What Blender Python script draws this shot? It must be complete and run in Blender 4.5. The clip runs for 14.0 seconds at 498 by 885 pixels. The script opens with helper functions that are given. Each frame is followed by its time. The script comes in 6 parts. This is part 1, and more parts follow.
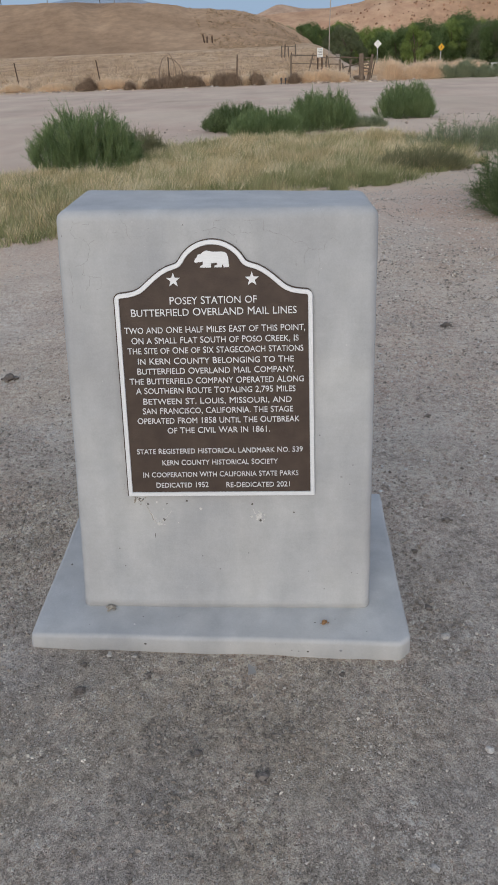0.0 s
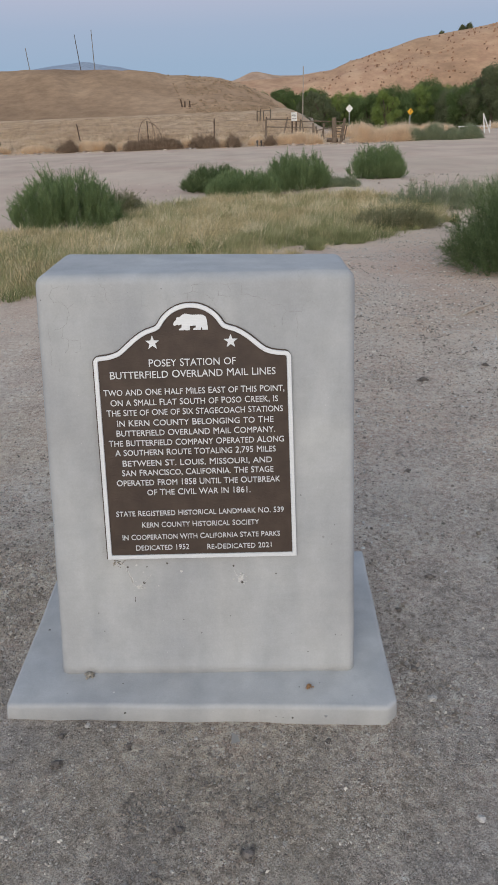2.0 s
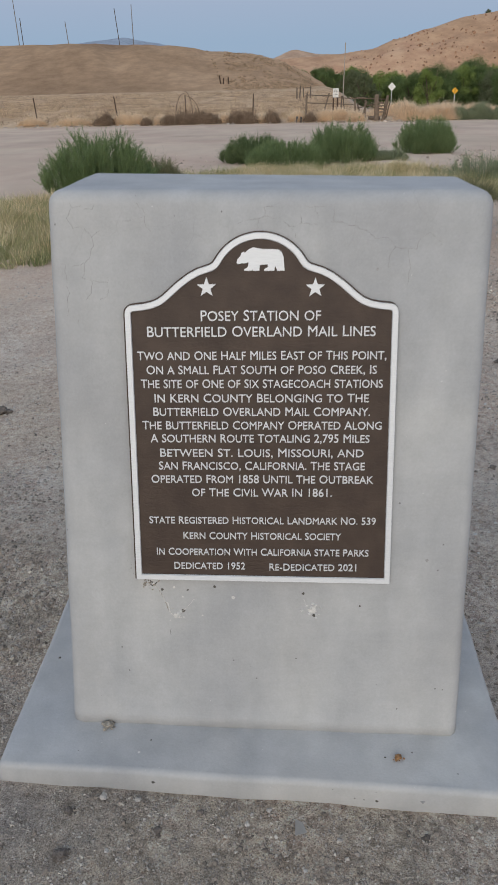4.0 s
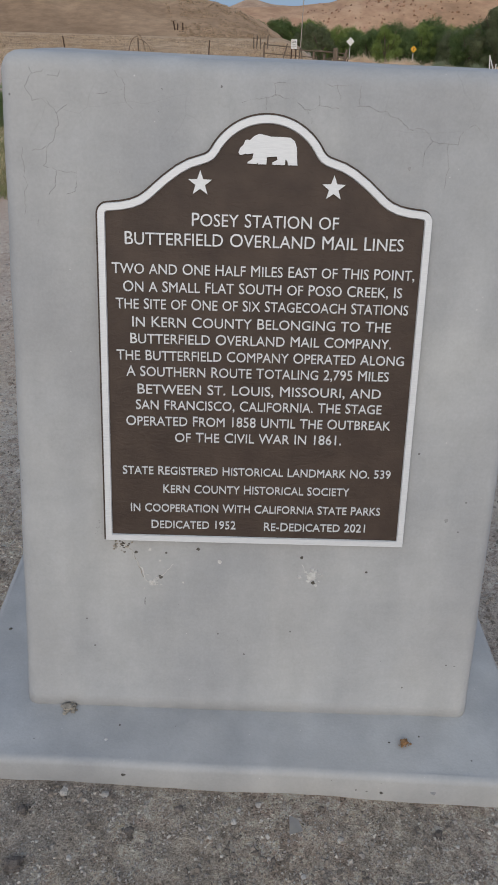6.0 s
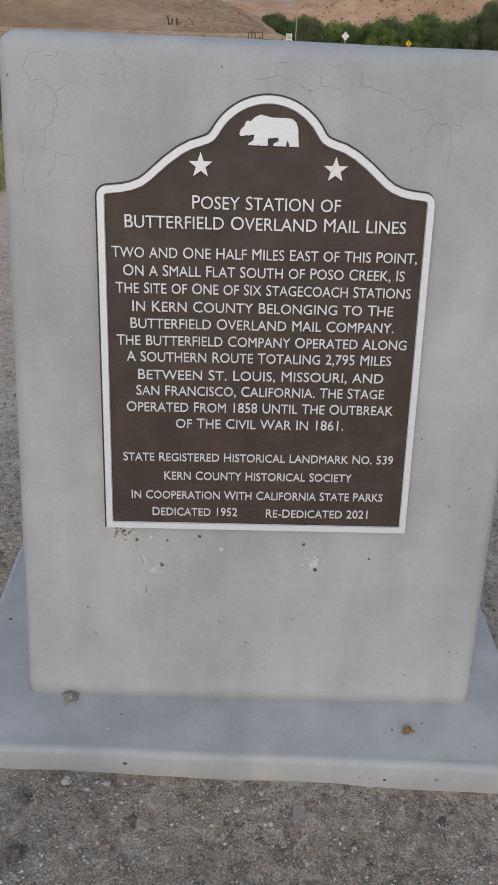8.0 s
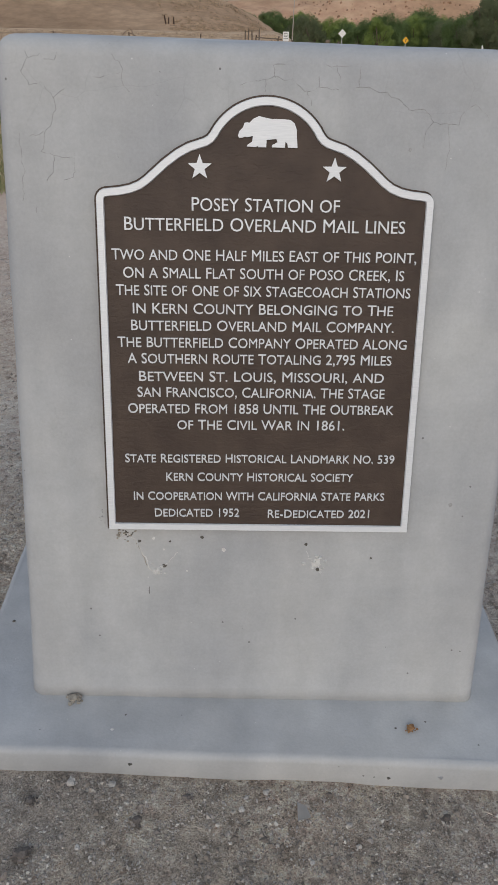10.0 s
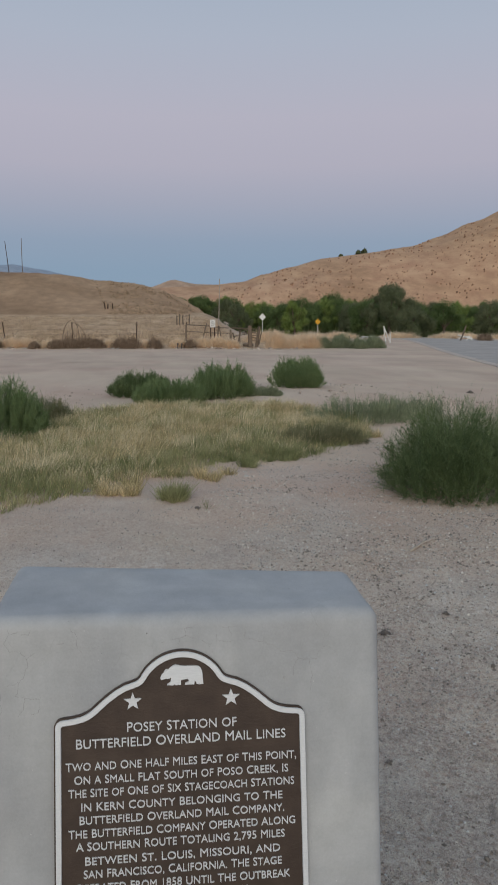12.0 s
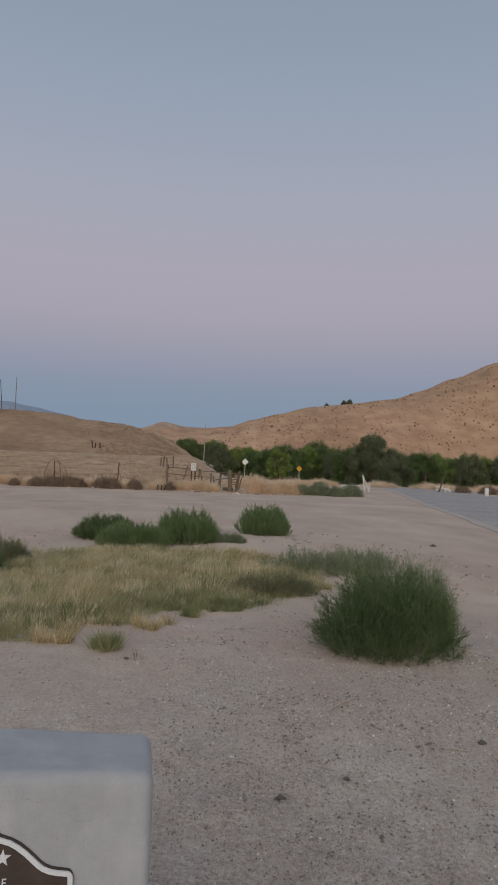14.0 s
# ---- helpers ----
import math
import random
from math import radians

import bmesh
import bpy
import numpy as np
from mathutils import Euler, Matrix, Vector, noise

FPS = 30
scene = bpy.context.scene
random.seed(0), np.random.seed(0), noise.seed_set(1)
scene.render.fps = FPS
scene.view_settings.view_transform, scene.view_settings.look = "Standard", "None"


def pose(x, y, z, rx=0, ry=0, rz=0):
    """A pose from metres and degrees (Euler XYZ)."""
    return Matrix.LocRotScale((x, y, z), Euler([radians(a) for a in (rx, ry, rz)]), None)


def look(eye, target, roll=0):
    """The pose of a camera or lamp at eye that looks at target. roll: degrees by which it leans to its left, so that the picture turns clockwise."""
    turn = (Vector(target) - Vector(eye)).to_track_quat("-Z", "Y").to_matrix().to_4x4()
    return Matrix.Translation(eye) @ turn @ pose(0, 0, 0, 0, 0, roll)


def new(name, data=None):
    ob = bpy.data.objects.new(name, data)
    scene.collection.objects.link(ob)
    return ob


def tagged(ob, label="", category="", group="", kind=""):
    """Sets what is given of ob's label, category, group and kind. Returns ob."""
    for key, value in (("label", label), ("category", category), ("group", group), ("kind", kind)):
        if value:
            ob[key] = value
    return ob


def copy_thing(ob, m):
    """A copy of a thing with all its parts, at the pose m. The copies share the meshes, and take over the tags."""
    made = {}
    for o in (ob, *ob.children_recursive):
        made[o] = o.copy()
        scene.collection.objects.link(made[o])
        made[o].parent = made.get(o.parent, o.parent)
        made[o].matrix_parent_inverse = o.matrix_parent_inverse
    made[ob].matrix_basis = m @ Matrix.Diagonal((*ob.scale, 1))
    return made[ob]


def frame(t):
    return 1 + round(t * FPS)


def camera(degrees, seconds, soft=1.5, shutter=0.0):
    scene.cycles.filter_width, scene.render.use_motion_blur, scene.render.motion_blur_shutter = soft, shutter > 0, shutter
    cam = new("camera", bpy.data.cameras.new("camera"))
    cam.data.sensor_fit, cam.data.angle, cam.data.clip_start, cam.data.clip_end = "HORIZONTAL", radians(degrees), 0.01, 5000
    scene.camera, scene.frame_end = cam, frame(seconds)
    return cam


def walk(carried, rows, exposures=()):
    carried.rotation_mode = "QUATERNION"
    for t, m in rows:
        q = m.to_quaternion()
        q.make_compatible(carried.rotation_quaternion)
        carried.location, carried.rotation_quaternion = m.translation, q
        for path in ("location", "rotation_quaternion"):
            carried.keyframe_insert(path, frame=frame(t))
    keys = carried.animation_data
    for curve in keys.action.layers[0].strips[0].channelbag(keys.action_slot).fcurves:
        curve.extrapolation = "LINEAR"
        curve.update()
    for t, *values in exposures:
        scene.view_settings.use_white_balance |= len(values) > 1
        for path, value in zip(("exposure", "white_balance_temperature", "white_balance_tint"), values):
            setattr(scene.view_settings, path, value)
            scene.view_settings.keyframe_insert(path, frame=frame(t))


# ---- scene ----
cam = camera(37.3, 14.0, soft=1.0, shutter=0.4)
PATH = [
    (0, (0.179, -1.947, 1.704), (0.1, -0.179, 0.773), -2.2),
    (0.5, (0.176, -1.954, 1.712), (0.1, -0.165, 0.82), -2.2),
    (1, (0.184, -1.955, 1.722), (0.112, -0.147, 0.87), -2.4),
    (1.5, (0.18, -1.948, 1.723), (0.121, -0.127, 0.897), -2.4),
    (2, (0.18, -1.925, 1.723), (0.157, -0.095, 0.916), -2.1),
    (2.5, (0.138, -1.889, 1.708), (0.124, -0.057, 0.906), -1.2),
    (3, (0.123, -1.736, 1.652), (0.117, 0.094, 0.845), -0.4),
    (3.5, (0.117, -1.525, 1.589), (0.066, 0.296, 0.762), -0.9),
    (3.7, (0.092, -1.465, 1.55), (-0.012, 0.35, 0.716), -1.3),
    (5.8, (-0.04, -1.182, 1.353), (0.005, 0.583, 0.414), 1.8),
    (6, (-0.048, -1.175, 1.345), (-0.003, 0.589, 0.402), 1.9),
    (6.5, (-0.06, -1.173, 1.33), (-0.013, 0.591, 0.389), 2.0),
    (7, (-0.063, -1.17, 1.324), (-0.011, 0.593, 0.382), 2.0),
    (7.5, (-0.061, -1.173, 1.322), (-0.009, 0.585, 0.371), 1.9),
    (8, (-0.057, -1.175, 1.323), (-0.002, 0.584, 0.371), 1.8),
    (10.5, (-0.06, -1.176, 1.332), (-0.005, 0.58, 0.377), 1.1),
    (10.7, (-0.061, -1.164, 1.37), (-0.004, 0.593, 0.417), 1.1),
    (10.9, (-0.055, -1.158, 1.483), (0.019, 0.661, 0.656), 1.6),
    (11, (-0.056, -1.185, 1.567), (0.044, 0.67, 0.825), 2.2),
    (11.1, (-0.051, -1.159, 1.63), (0.069, 0.73, 0.984), 2.6),
    (11.2, (-0.041, -1.215, 1.724), (0.094, 0.703, 1.173), 2.5),
    (11.3, (-0.042, -1.223, 1.779), (0.117, 0.713, 1.304), 2.6),
    (11.5, (-0.023, -1.298, 1.885), (0.178, 0.648, 1.472), 2.3),
    (12, (-0.024, -1.459, 2.002), (0.196, 0.501, 1.67), 0.2),
    (12.5, (0.04, -1.531, 2.035), (0.278, 0.44, 1.793), -0.8),
    (13, (0.222, -1.581, 2.106), (0.496, 0.391, 1.916), -0.4),
    (13.5, (0.378, -1.684, 2.113), (0.663, 0.295, 2.08), 0.9),
    (14, (0.437, -1.77, 2.131), (0.69, 0.213, 2.184), 2.3),
]
walk(cam, [(t, look(eye, target, roll)) for t, eye, target, roll in PATH],
     [(0, 0.38, 6350, 9), (1, 0.38, 6400, 9), (3.7, 0.34, 6400, 8), (5.8, 0.19, 6330, 9), (10.5, 0.22, 6400, 9), (11.5, 0.05, 6300, 4), (12, -0.01, 6400, 6), (12.5, -0.03, 6450, 8), (13, -0.07, 6600, 11), (14, -0.23, 6600, 11)])


# ---- light ----
def ramp(nt, stops, fac, interpolation="LINEAR"):
    n = nt.nodes.new("ShaderNodeValToRGB")
    n.color_ramp.interpolation = interpolation
    while len(n.color_ramp.elements) < len(stops):
        n.color_ramp.elements.new(0.5)
    for e, (p, c) in zip(n.color_ramp.elements, stops):
        e.position, e.color = p, (*c, 1)
    nt.links.new(fac, n.inputs["Fac"])
    return n.outputs["Color"]


def calc(nt, op, a, b=None, clamp=False):
    n = nt.nodes.new("ShaderNodeMath")
    n.operation, n.use_clamp = op, clamp
    for i, v in enumerate((a, b)):
        if v is None:
            continue
        if isinstance(v, (int, float)):
            n.inputs[i].default_value = v
        else:
            nt.links.new(v, n.inputs[i])
    return n.outputs[0]


def blend(nt, fac, a, b, how="MIX"):
    n = nt.nodes.new("ShaderNodeMix")
    n.data_type, n.blend_type = "RGBA", how
    for i, v in ((0, fac), (6, a), (7, b)):
        if isinstance(v, (int, float)):
            n.inputs[i].default_value = v
        elif isinstance(v, tuple):
            n.inputs[i].default_value = (*v, 1)
        else:
            nt.links.new(v, n.inputs[i])
    return n.outputs[2]


# Dusk: the sun has set behind the walker; ahead lies the pink band over the earth's shadow.
world = bpy.data.worlds.new("dusk_sky")
scene.world = world
world.use_nodes = True
wt = world.node_tree
wt.nodes.clear()
coord = wt.nodes.new("ShaderNodeTexCoord")
sep = wt.nodes.new("ShaderNodeSeparateXYZ")
wt.links.new(coord.outputs["Generated"], sep.inputs[0])
east = ramp(wt, [(0.0, (0.25, 0.335, 0.445)), (0.06, (0.255, 0.338, 0.452)), (0.098, (0.285, 0.347, 0.458)), (0.145, (0.37, 0.382, 0.477)), (0.19, (0.442, 0.420, 0.507)), (0.245, (0.465, 0.442, 0.53)),
                 (0.33, (0.422, 0.452, 0.55)), (0.45, (0.345, 0.418, 0.53)), (0.6, (0.27, 0.345, 0.46)), (1.0, (0.21, 0.275, 0.39))], sep.outputs["Z"])
west = ramp(wt, [(0.0, (0.95, 0.76, 0.6)), (0.15, (0.95, 0.83, 0.72)), (0.4, (0.66, 0.66, 0.65)), (0.75, (0.34, 0.40, 0.48)), (1.0, (0.21, 0.275, 0.39))], sep.outputs["Z"])
turn = calc(wt, "ADD", calc(wt, "MULTIPLY", sep.outputs["Y"], -0.9), 0.12, clamp=True)
sky = blend(wt, turn, east, west)
back = wt.nodes.new("ShaderNodeBackground")
back.inputs["Strength"].default_value = 1.0
wt.links.new(sky, back.inputs["Color"])
wout = wt.nodes.new("ShaderNodeOutputWorld")
wt.links.new(back.outputs[0], wout.inputs[0])

glow = new("afterglow", bpy.data.lights.new("afterglow", "SUN"))
glow.data.energy, glow.data.angle, glow.data.color = 1.0, radians(50), (1.0, 0.935, 0.86)
glow.matrix_world = look((-5, -30, 12.5), (0, 0, 0))


# ---- materials ----
def material(name, rough=0.8, metal=0.0, spec=0.3):
    m = bpy.data.materials.new(name)
    m.use_nodes = True
    nt = m.node_tree
    b = nt.nodes["Principled BSDF"]
    b.inputs["Roughness"].default_value, b.inputs["Metallic"].default_value = rough, metal
    b.inputs["Specular IOR Level"].default_value = spec
    return m, nt, b


def place(nt):
    return nt.nodes.new("ShaderNodeNewGeometry").outputs["Position"]


def stretched(nt, vec, scale):
    n = nt.nodes.new("ShaderNodeMapping")
    n.inputs["Scale"].default_value = scale
    nt.links.new(vec, n.inputs["Vector"])
    return n.outputs[0]


def fuzz(nt, vec, scale, detail=4.0, rough=0.55, distort=0.0):
    n = nt.nodes.new("ShaderNodeTexNoise")
    n.inputs["Scale"].default_value, n.inputs["Detail"].default_value = scale, detail
    n.inputs["Roughness"].default_value, n.inputs["Distortion"].default_value = rough, distort
    nt.links.new(vec, n.inputs["Vector"])
    return n.outputs["Fac"]


def cells(nt, vec, scale, feature="F1"):
    n = nt.nodes.new("ShaderNodeTexVoronoi")
    n.feature = feature
    n.inputs["Scale"].default_value = scale
    nt.links.new(vec, n.inputs["Vector"])
    return n


def relief(nt, b, height, strength, dist):
    n = nt.nodes.new("ShaderNodeBump")
    n.inputs["Strength"].default_value, n.inputs["Distance"].default_value = strength, dist
    nt.links.new(height, n.inputs["Height"])
    nt.links.new(n.outputs[0], b.inputs["Normal"])


def simple(name, colours, scale, rough=0.8, metal=0.0, bump=0.0, spec=0.3, random=0.0, island=False, second=None, leafy=0.0):
    """Colours mixed by noise at one scale and broken up at a finer one; random shifts the value per object or island."""
    m, nt, b = material(name, rough, metal, spec)
    p = place(nt)
    f = fuzz(nt, p, scale, 6.0)
    k = len(colours) - 1
    col = ramp(nt, [(0.3 + 0.4 * i / max(k, 1), c) for i, c in enumerate(colours)], f)
    fine = fuzz(nt, p, scale * 9, 3.0)
    col = blend(nt, 0.35, col, ramp(nt, [(0.3, (0.35,) * 3), (0.7, (0.75,) * 3)], fine), "OVERLAY")
    if random:
        if island:
            r = nt.nodes.new("ShaderNodeNewGeometry").outputs["Random Per Island"]
        else:
            r = nt.nodes.new("ShaderNodeObjectInfo").outputs["Random"]
        if second:
            col = blend(nt, calc(nt, "MULTIPLY", calc(nt, "POWER", r, 2.6), random), col, second)
        else:
            v = nt.nodes.new("ShaderNodeHueSaturation")
            nt.links.new(calc(nt, "ADD", calc(nt, "MULTIPLY", r, random), 1 - random / 2), v.inputs["Value"])
            nt.links.new(col, v.inputs["Color"])
            col = v.outputs[0]
    nt.links.new(col, b.inputs["Base Color"])
    if bump:
        relief(nt, b, fine, 0.6, bump)
    if leafy:
        thin = nt.nodes.new("ShaderNodeBsdfTranslucent")
        both = nt.nodes.new("ShaderNodeMixShader")
        both.inputs[0].default_value = leafy
        nt.links.new(col, thin.inputs["Color"])
        nt.links.new(b.outputs[0], both.inputs[1])
        nt.links.new(thin.outputs[0], both.inputs[2])
        nt.links.new(both.outputs[0], nt.nodes["Material Output"].inputs["Surface"])
    return m


def concrete_paint():
    """Grey painted stucco: trowel clouds, faint drips, hairline cracks, pinholes."""
    m, nt, b = material("painted_stucco", 0.62, 0, 0.35)
    p = place(nt)
    clouds = fuzz(nt, p, 3.2, 5, 0.55, 0.4)
    col = ramp(nt, [(0.3, (0.358, 0.366, 0.38)), (0.5, (0.416, 0.422, 0.43)), (0.72, (0.462, 0.466, 0.464))], clouds)
    drips = fuzz(nt, stretched(nt, p, (6, 6, 0.9)), 1.6, 4, 0.5)
    col = blend(nt, 0.26, col, ramp(nt, [(0.35, (0.36, 0.36, 0.37)), (0.65, (0.66, 0.655, 0.64))], drips), "OVERLAY")
    brush = fuzz(nt, stretched(nt, p, (1, 1, 7)), 11, 6, 0.6, 0.3)
    col = blend(nt, 0.05, col, ramp(nt, [(0.35, (0.36, 0.36, 0.37)), (0.65, (0.66, 0.65, 0.64))], brush), "OVERLAY")
    under = ramp(nt, [(0.46, (0, 0, 0)), (0.66, (1, 1, 1))], fuzz(nt, stretched(nt, p, (1, 1, 0.6)), 2.4, 3, 0.5, 0.5))
    col = blend(nt, calc(nt, "MULTIPLY", under, 0.25), col, (0.42, 0.402, 0.385))
    sandy = fuzz(nt, p, 190, 3, 0.7)
    col = blend(nt, 0.12, col, ramp(nt, [(0.3, (0.3,) * 3), (0.7, (0.7,) * 3)], sandy), "OVERLAY")
    grime = fuzz(nt, p, 14, 6, 0.65)
    col = blend(nt, 0.15, col, ramp(nt, [(0.3, (0.3, 0.29, 0.27)), (0.7, (0.7, 0.7, 0.7))], grime), "OVERLAY")
    warped = nt.nodes.new("ShaderNodeMix")
    warped.data_type = "VECTOR"
    warped.inputs[0].default_value = 0.05
    tex = nt.nodes.new("ShaderNodeTexNoise")
    tex.inputs["Scale"].default_value = 9
    nt.links.new(p, tex.inputs["Vector"])
    nt.links.new(p, warped.inputs[4])
    nt.links.new(tex.outputs["Color"], warped.inputs[5])
    edge = cells(nt, warped.outputs[1], 8.5, "DISTANCE_TO_EDGE").outputs["Distance"]
    crack = calc(nt, "LESS_THAN", edge, 0.005)
    hgt = nt.nodes.new("ShaderNodeSeparateXYZ")
    nt.links.new(p, hgt.inputs[0])
    worn = ramp(nt, [(0.93, (0, 0, 0)), (1.0, (1, 1, 1))], calc(nt, "DIVIDE", hgt.outputs["Z"], 1.25))
    zone = calc(nt, "MULTIPLY", worn, ramp(nt, [(0.44, (0, 0, 0)), (0.56, (1, 1, 1))], fuzz(nt, p, 5.5, 3)))
    crack = calc(nt, "MULTIPLY", calc(nt, "MULTIPLY", crack, zone), 0.10)
    col = blend(nt, crack, col, (0.13, 0.125, 0.12))
    # paler along convex edges, broken up by noise
    edges = nt.nodes.new("ShaderNodeNewGeometry").outputs["Pointiness"]
    pale_edges = calc(nt, "MULTIPLY", ramp(nt, [(0.505, (0, 0, 0)), (0.56, (1, 1, 1))], edges), ramp(nt, [(0.4, (0.15, 0.15, 0.15)), (0.6, (1, 1, 1))], fuzz(nt, p, 9, 4)))
    col = blend(nt, calc(nt, "MULTIPLY", pale_edges, 0.45), col, (0.56, 0.555, 0.55))
    pin = cells(nt, p, 34).outputs["Distance"]
    keep = calc(nt, "GREATER_THAN", fuzz(nt, p, 21, 1), 0.62)
    pin = calc(nt, "MULTIPLY", calc(nt, "LESS_THAN", pin, 0.07), keep)
    col = blend(nt, calc(nt, "MULTIPLY", pin, 0.75), col, (0.10, 0.095, 0.09))
    speck = cells(nt, p, 47).outputs["Distance"]
    speck = calc(nt, "MULTIPLY", calc(nt, "LESS_THAN", speck, 0.06), calc(nt, "GREATER_THAN", fuzz(nt, p, 17, 1), 0.63))
    col = blend(nt, calc(nt, "MULTIPLY", speck, 0.7), col, (0.66, 0.655, 0.64))
    nt.links.new(col, b.inputs["Base Color"])
    h = calc(nt, "SUBTRACT", calc(nt, "ADD", fuzz(nt, p, 160, 3), calc(nt, "MULTIPLY", grime, 2.0)), calc(nt, "MULTIPLY", crack, 2.0))
    relief(nt, b, h, 0.35, 0.0015)
    return m


def ground_soil():
    """Grey-tan gravelly dirt by the monument, paler sand in the lot, dry straw in the field beyond."""
    m, nt, b = material("desert_soil", 0.95, 0, 0.1)
    p = place(nt)
    xyz = nt.nodes.new("ShaderNodeSeparateXYZ")
    nt.links.new(p, xyz.inputs[0])
    broad = fuzz(nt, p, 0.55, 5, 0.6)
    mid = fuzz(nt, p, 3.2, 8, 0.68, 0.3)
    crumb = fuzz(nt, p, 34, 7, 0.7)
    grey = ramp(nt, [(0.3, (0.37, 0.329, 0.298)), (0.5, (0.47, 0.421, 0.384)), (0.7, (0.565, 0.51, 0.465))], mid)
    tan = ramp(nt, [(0.3, (0.36, 0.29, 0.23)), (0.7, (0.52, 0.43, 0.355))], mid)
    mauve = ramp(nt, [(0.3, (0.51, 0.440, 0.378)), (0.5, (0.61, 0.530, 0.457)), (0.7, (0.70, 0.612, 0.53))], mid)
    swept = calc(nt, "ADD", calc(nt, "MULTIPLY", calc(nt, "ABSOLUTE", calc(nt, "ADD", xyz.outputs["Y"], 0.45)), -2.6), calc(nt, "MULTIPLY", calc(nt, "ABSOLUTE", xyz.outputs["X"]), -0.7))
    swept = calc(nt, "ADD", calc(nt, "ADD", swept, 1.05), calc(nt, "MULTIPLY", calc(nt, "SUBTRACT", fuzz(nt, p, 2.4, 4, 0.6), 0.5), 2.0), clamp=True)
    grey = blend(nt, calc(nt, "MULTIPLY", swept, 0.95), grey, tan)
    behind = calc(nt, "ADD", calc(nt, "MULTIPLY", calc(nt, "ADD", xyz.outputs["Y"], 0.5), 0.75), calc(nt, "MULTIPLY", calc(nt, "SUBTRACT", broad, 0.5), 2.0), clamp=True)
    grey = blend(nt, behind, grey, mauve)
    packed = calc(nt, "MULTIPLY", calc(nt, "SUBTRACT", xyz.outputs["X"], 0.45), 1.4, clamp=True)
    packed = calc(nt, "MULTIPLY", packed, calc(nt, "ADD", calc(nt, "MULTIPLY", calc(nt, "SUBTRACT", 1.9, xyz.outputs["Y"]), 1.2), calc(nt, "MULTIPLY", calc(nt, "SUBTRACT", fuzz(nt, p, 1.6, 5, 0.6), 0.5), 4.0), clamp=True))
    grey = blend(nt, calc(nt, "MULTIPLY", packed, 0.7), grey, ramp(nt, [(0.3, (0.46, 0.41, 0.365)), (0.7, (0.57, 0.51, 0.455))], mid))
    stony = calc(nt, "MULTIPLY", calc(nt, "SUBTRACT", 1.0, calc(nt, "MULTIPLY", calc(nt, "ABSOLUTE", calc(nt, "SUBTRACT", xyz.outputs["Y"], 4.5)), 0.6)), calc(nt, "SUBTRACT", xyz.outputs["X"], 0.8), clamp=True)
    stony = calc(nt, "MULTIPLY", stony, ramp(nt, [(0.38, (0, 0, 0)), (0.58, (1, 1, 1))], fuzz(nt, p, 1.1, 5, 0.62)))
    grey = blend(nt, calc(nt, "MULTIPLY", stony, 0.7), grey, ramp(nt, [(0.35, (0.47, 0.405, 0.325)), (0.65, (0.62, 0.55, 0.455))], mid))
    pale = ramp(nt, [(0.3, (0.57, 0.443, 0.345)), (0.7, (0.70, 0.553, 0.435))], fuzz(nt, stretched(nt, p, (0.8, 0.3, 1)), 0.5, 6, 0.6))
    straw = ramp(nt, [(0.36, (0.38, 0.252, 0.152)), (0.5, (0.54, 0.376, 0.238)), (0.64, (0.69, 0.505, 0.335))], fuzz(nt, stretched(nt, p, (0.9, 0.2, 1)), 0.55, 9, 0.8, 0.4))
    far = calc(nt, "ADD", calc(nt, "MULTIPLY", calc(nt, "SUBTRACT", xyz.outputs["Y"], 1.5), 0.16), calc(nt, "MULTIPLY", calc(nt, "SUBTRACT", broad, 0.5), 2.6), clamp=True)
    tracks = ramp(nt, [(0.36, (0.40, 0.40, 0.41)), (0.6, (0.53, 0.525, 0.52))], fuzz(nt, stretched(nt, p, (0.07, 0.35, 1)), 0.9, 5, 0.55, 0.3))
    sandy = blend(nt, 0.5, pale, tracks, "OVERLAY")
    sandy = blend(nt, 0.4, sandy, ramp(nt, [(0.36, (0.40, 0.395, 0.39)), (0.5, (0.5, 0.5, 0.5)), (0.64, (0.60, 0.585, 0.56))], fuzz(nt, stretched(nt, p, (1, 0.45, 1)), 0.6, 5, 0.6, 0.5)), "OVERLAY")
    col = blend(nt, far, grey, sandy)
    field = calc(nt, "ADD", calc(nt, "MULTIPLY", calc(nt, "SUBTRACT", xyz.outputs["Y"], 46.0), 0.4), calc(nt, "MULTIPLY", calc(nt, "SUBTRACT", mid, 0.5), 2.5), clamp=True)
    inside = calc(nt, "MULTIPLY", calc(nt, "ADD", calc(nt, "SUBTRACT", 11.5, xyz.outputs["X"]), calc(nt, "MULTIPLY", calc(nt, "SUBTRACT", mid, 0.5), 9.0)), 0.3, clamp=True)
    col = blend(nt, calc(nt, "MULTIPLY", field, inside), col, straw)
    near = calc(nt, "SUBTRACT", 0.88, calc(nt, "MULTIPLY", xyz.outputs["Y"], 0.085), clamp=True)
    damp = ramp(nt, [(0.38, (0.56, 0.555, 0.55)), (0.62, (0.34, 0.33, 0.32))], fuzz(nt, p, 1.3, 6, 0.62, 0.6))
    col = blend(nt, calc(nt, "MULTIPLY", calc(nt, "SUBTRACT", 1.1, calc(nt, "MULTIPLY", xyz.outputs["Y"], 0.09), clamp=True), 0.26), col, damp, "OVERLAY")
    churned = fuzz(nt, p, 9, 6, 0.68, 0.8)
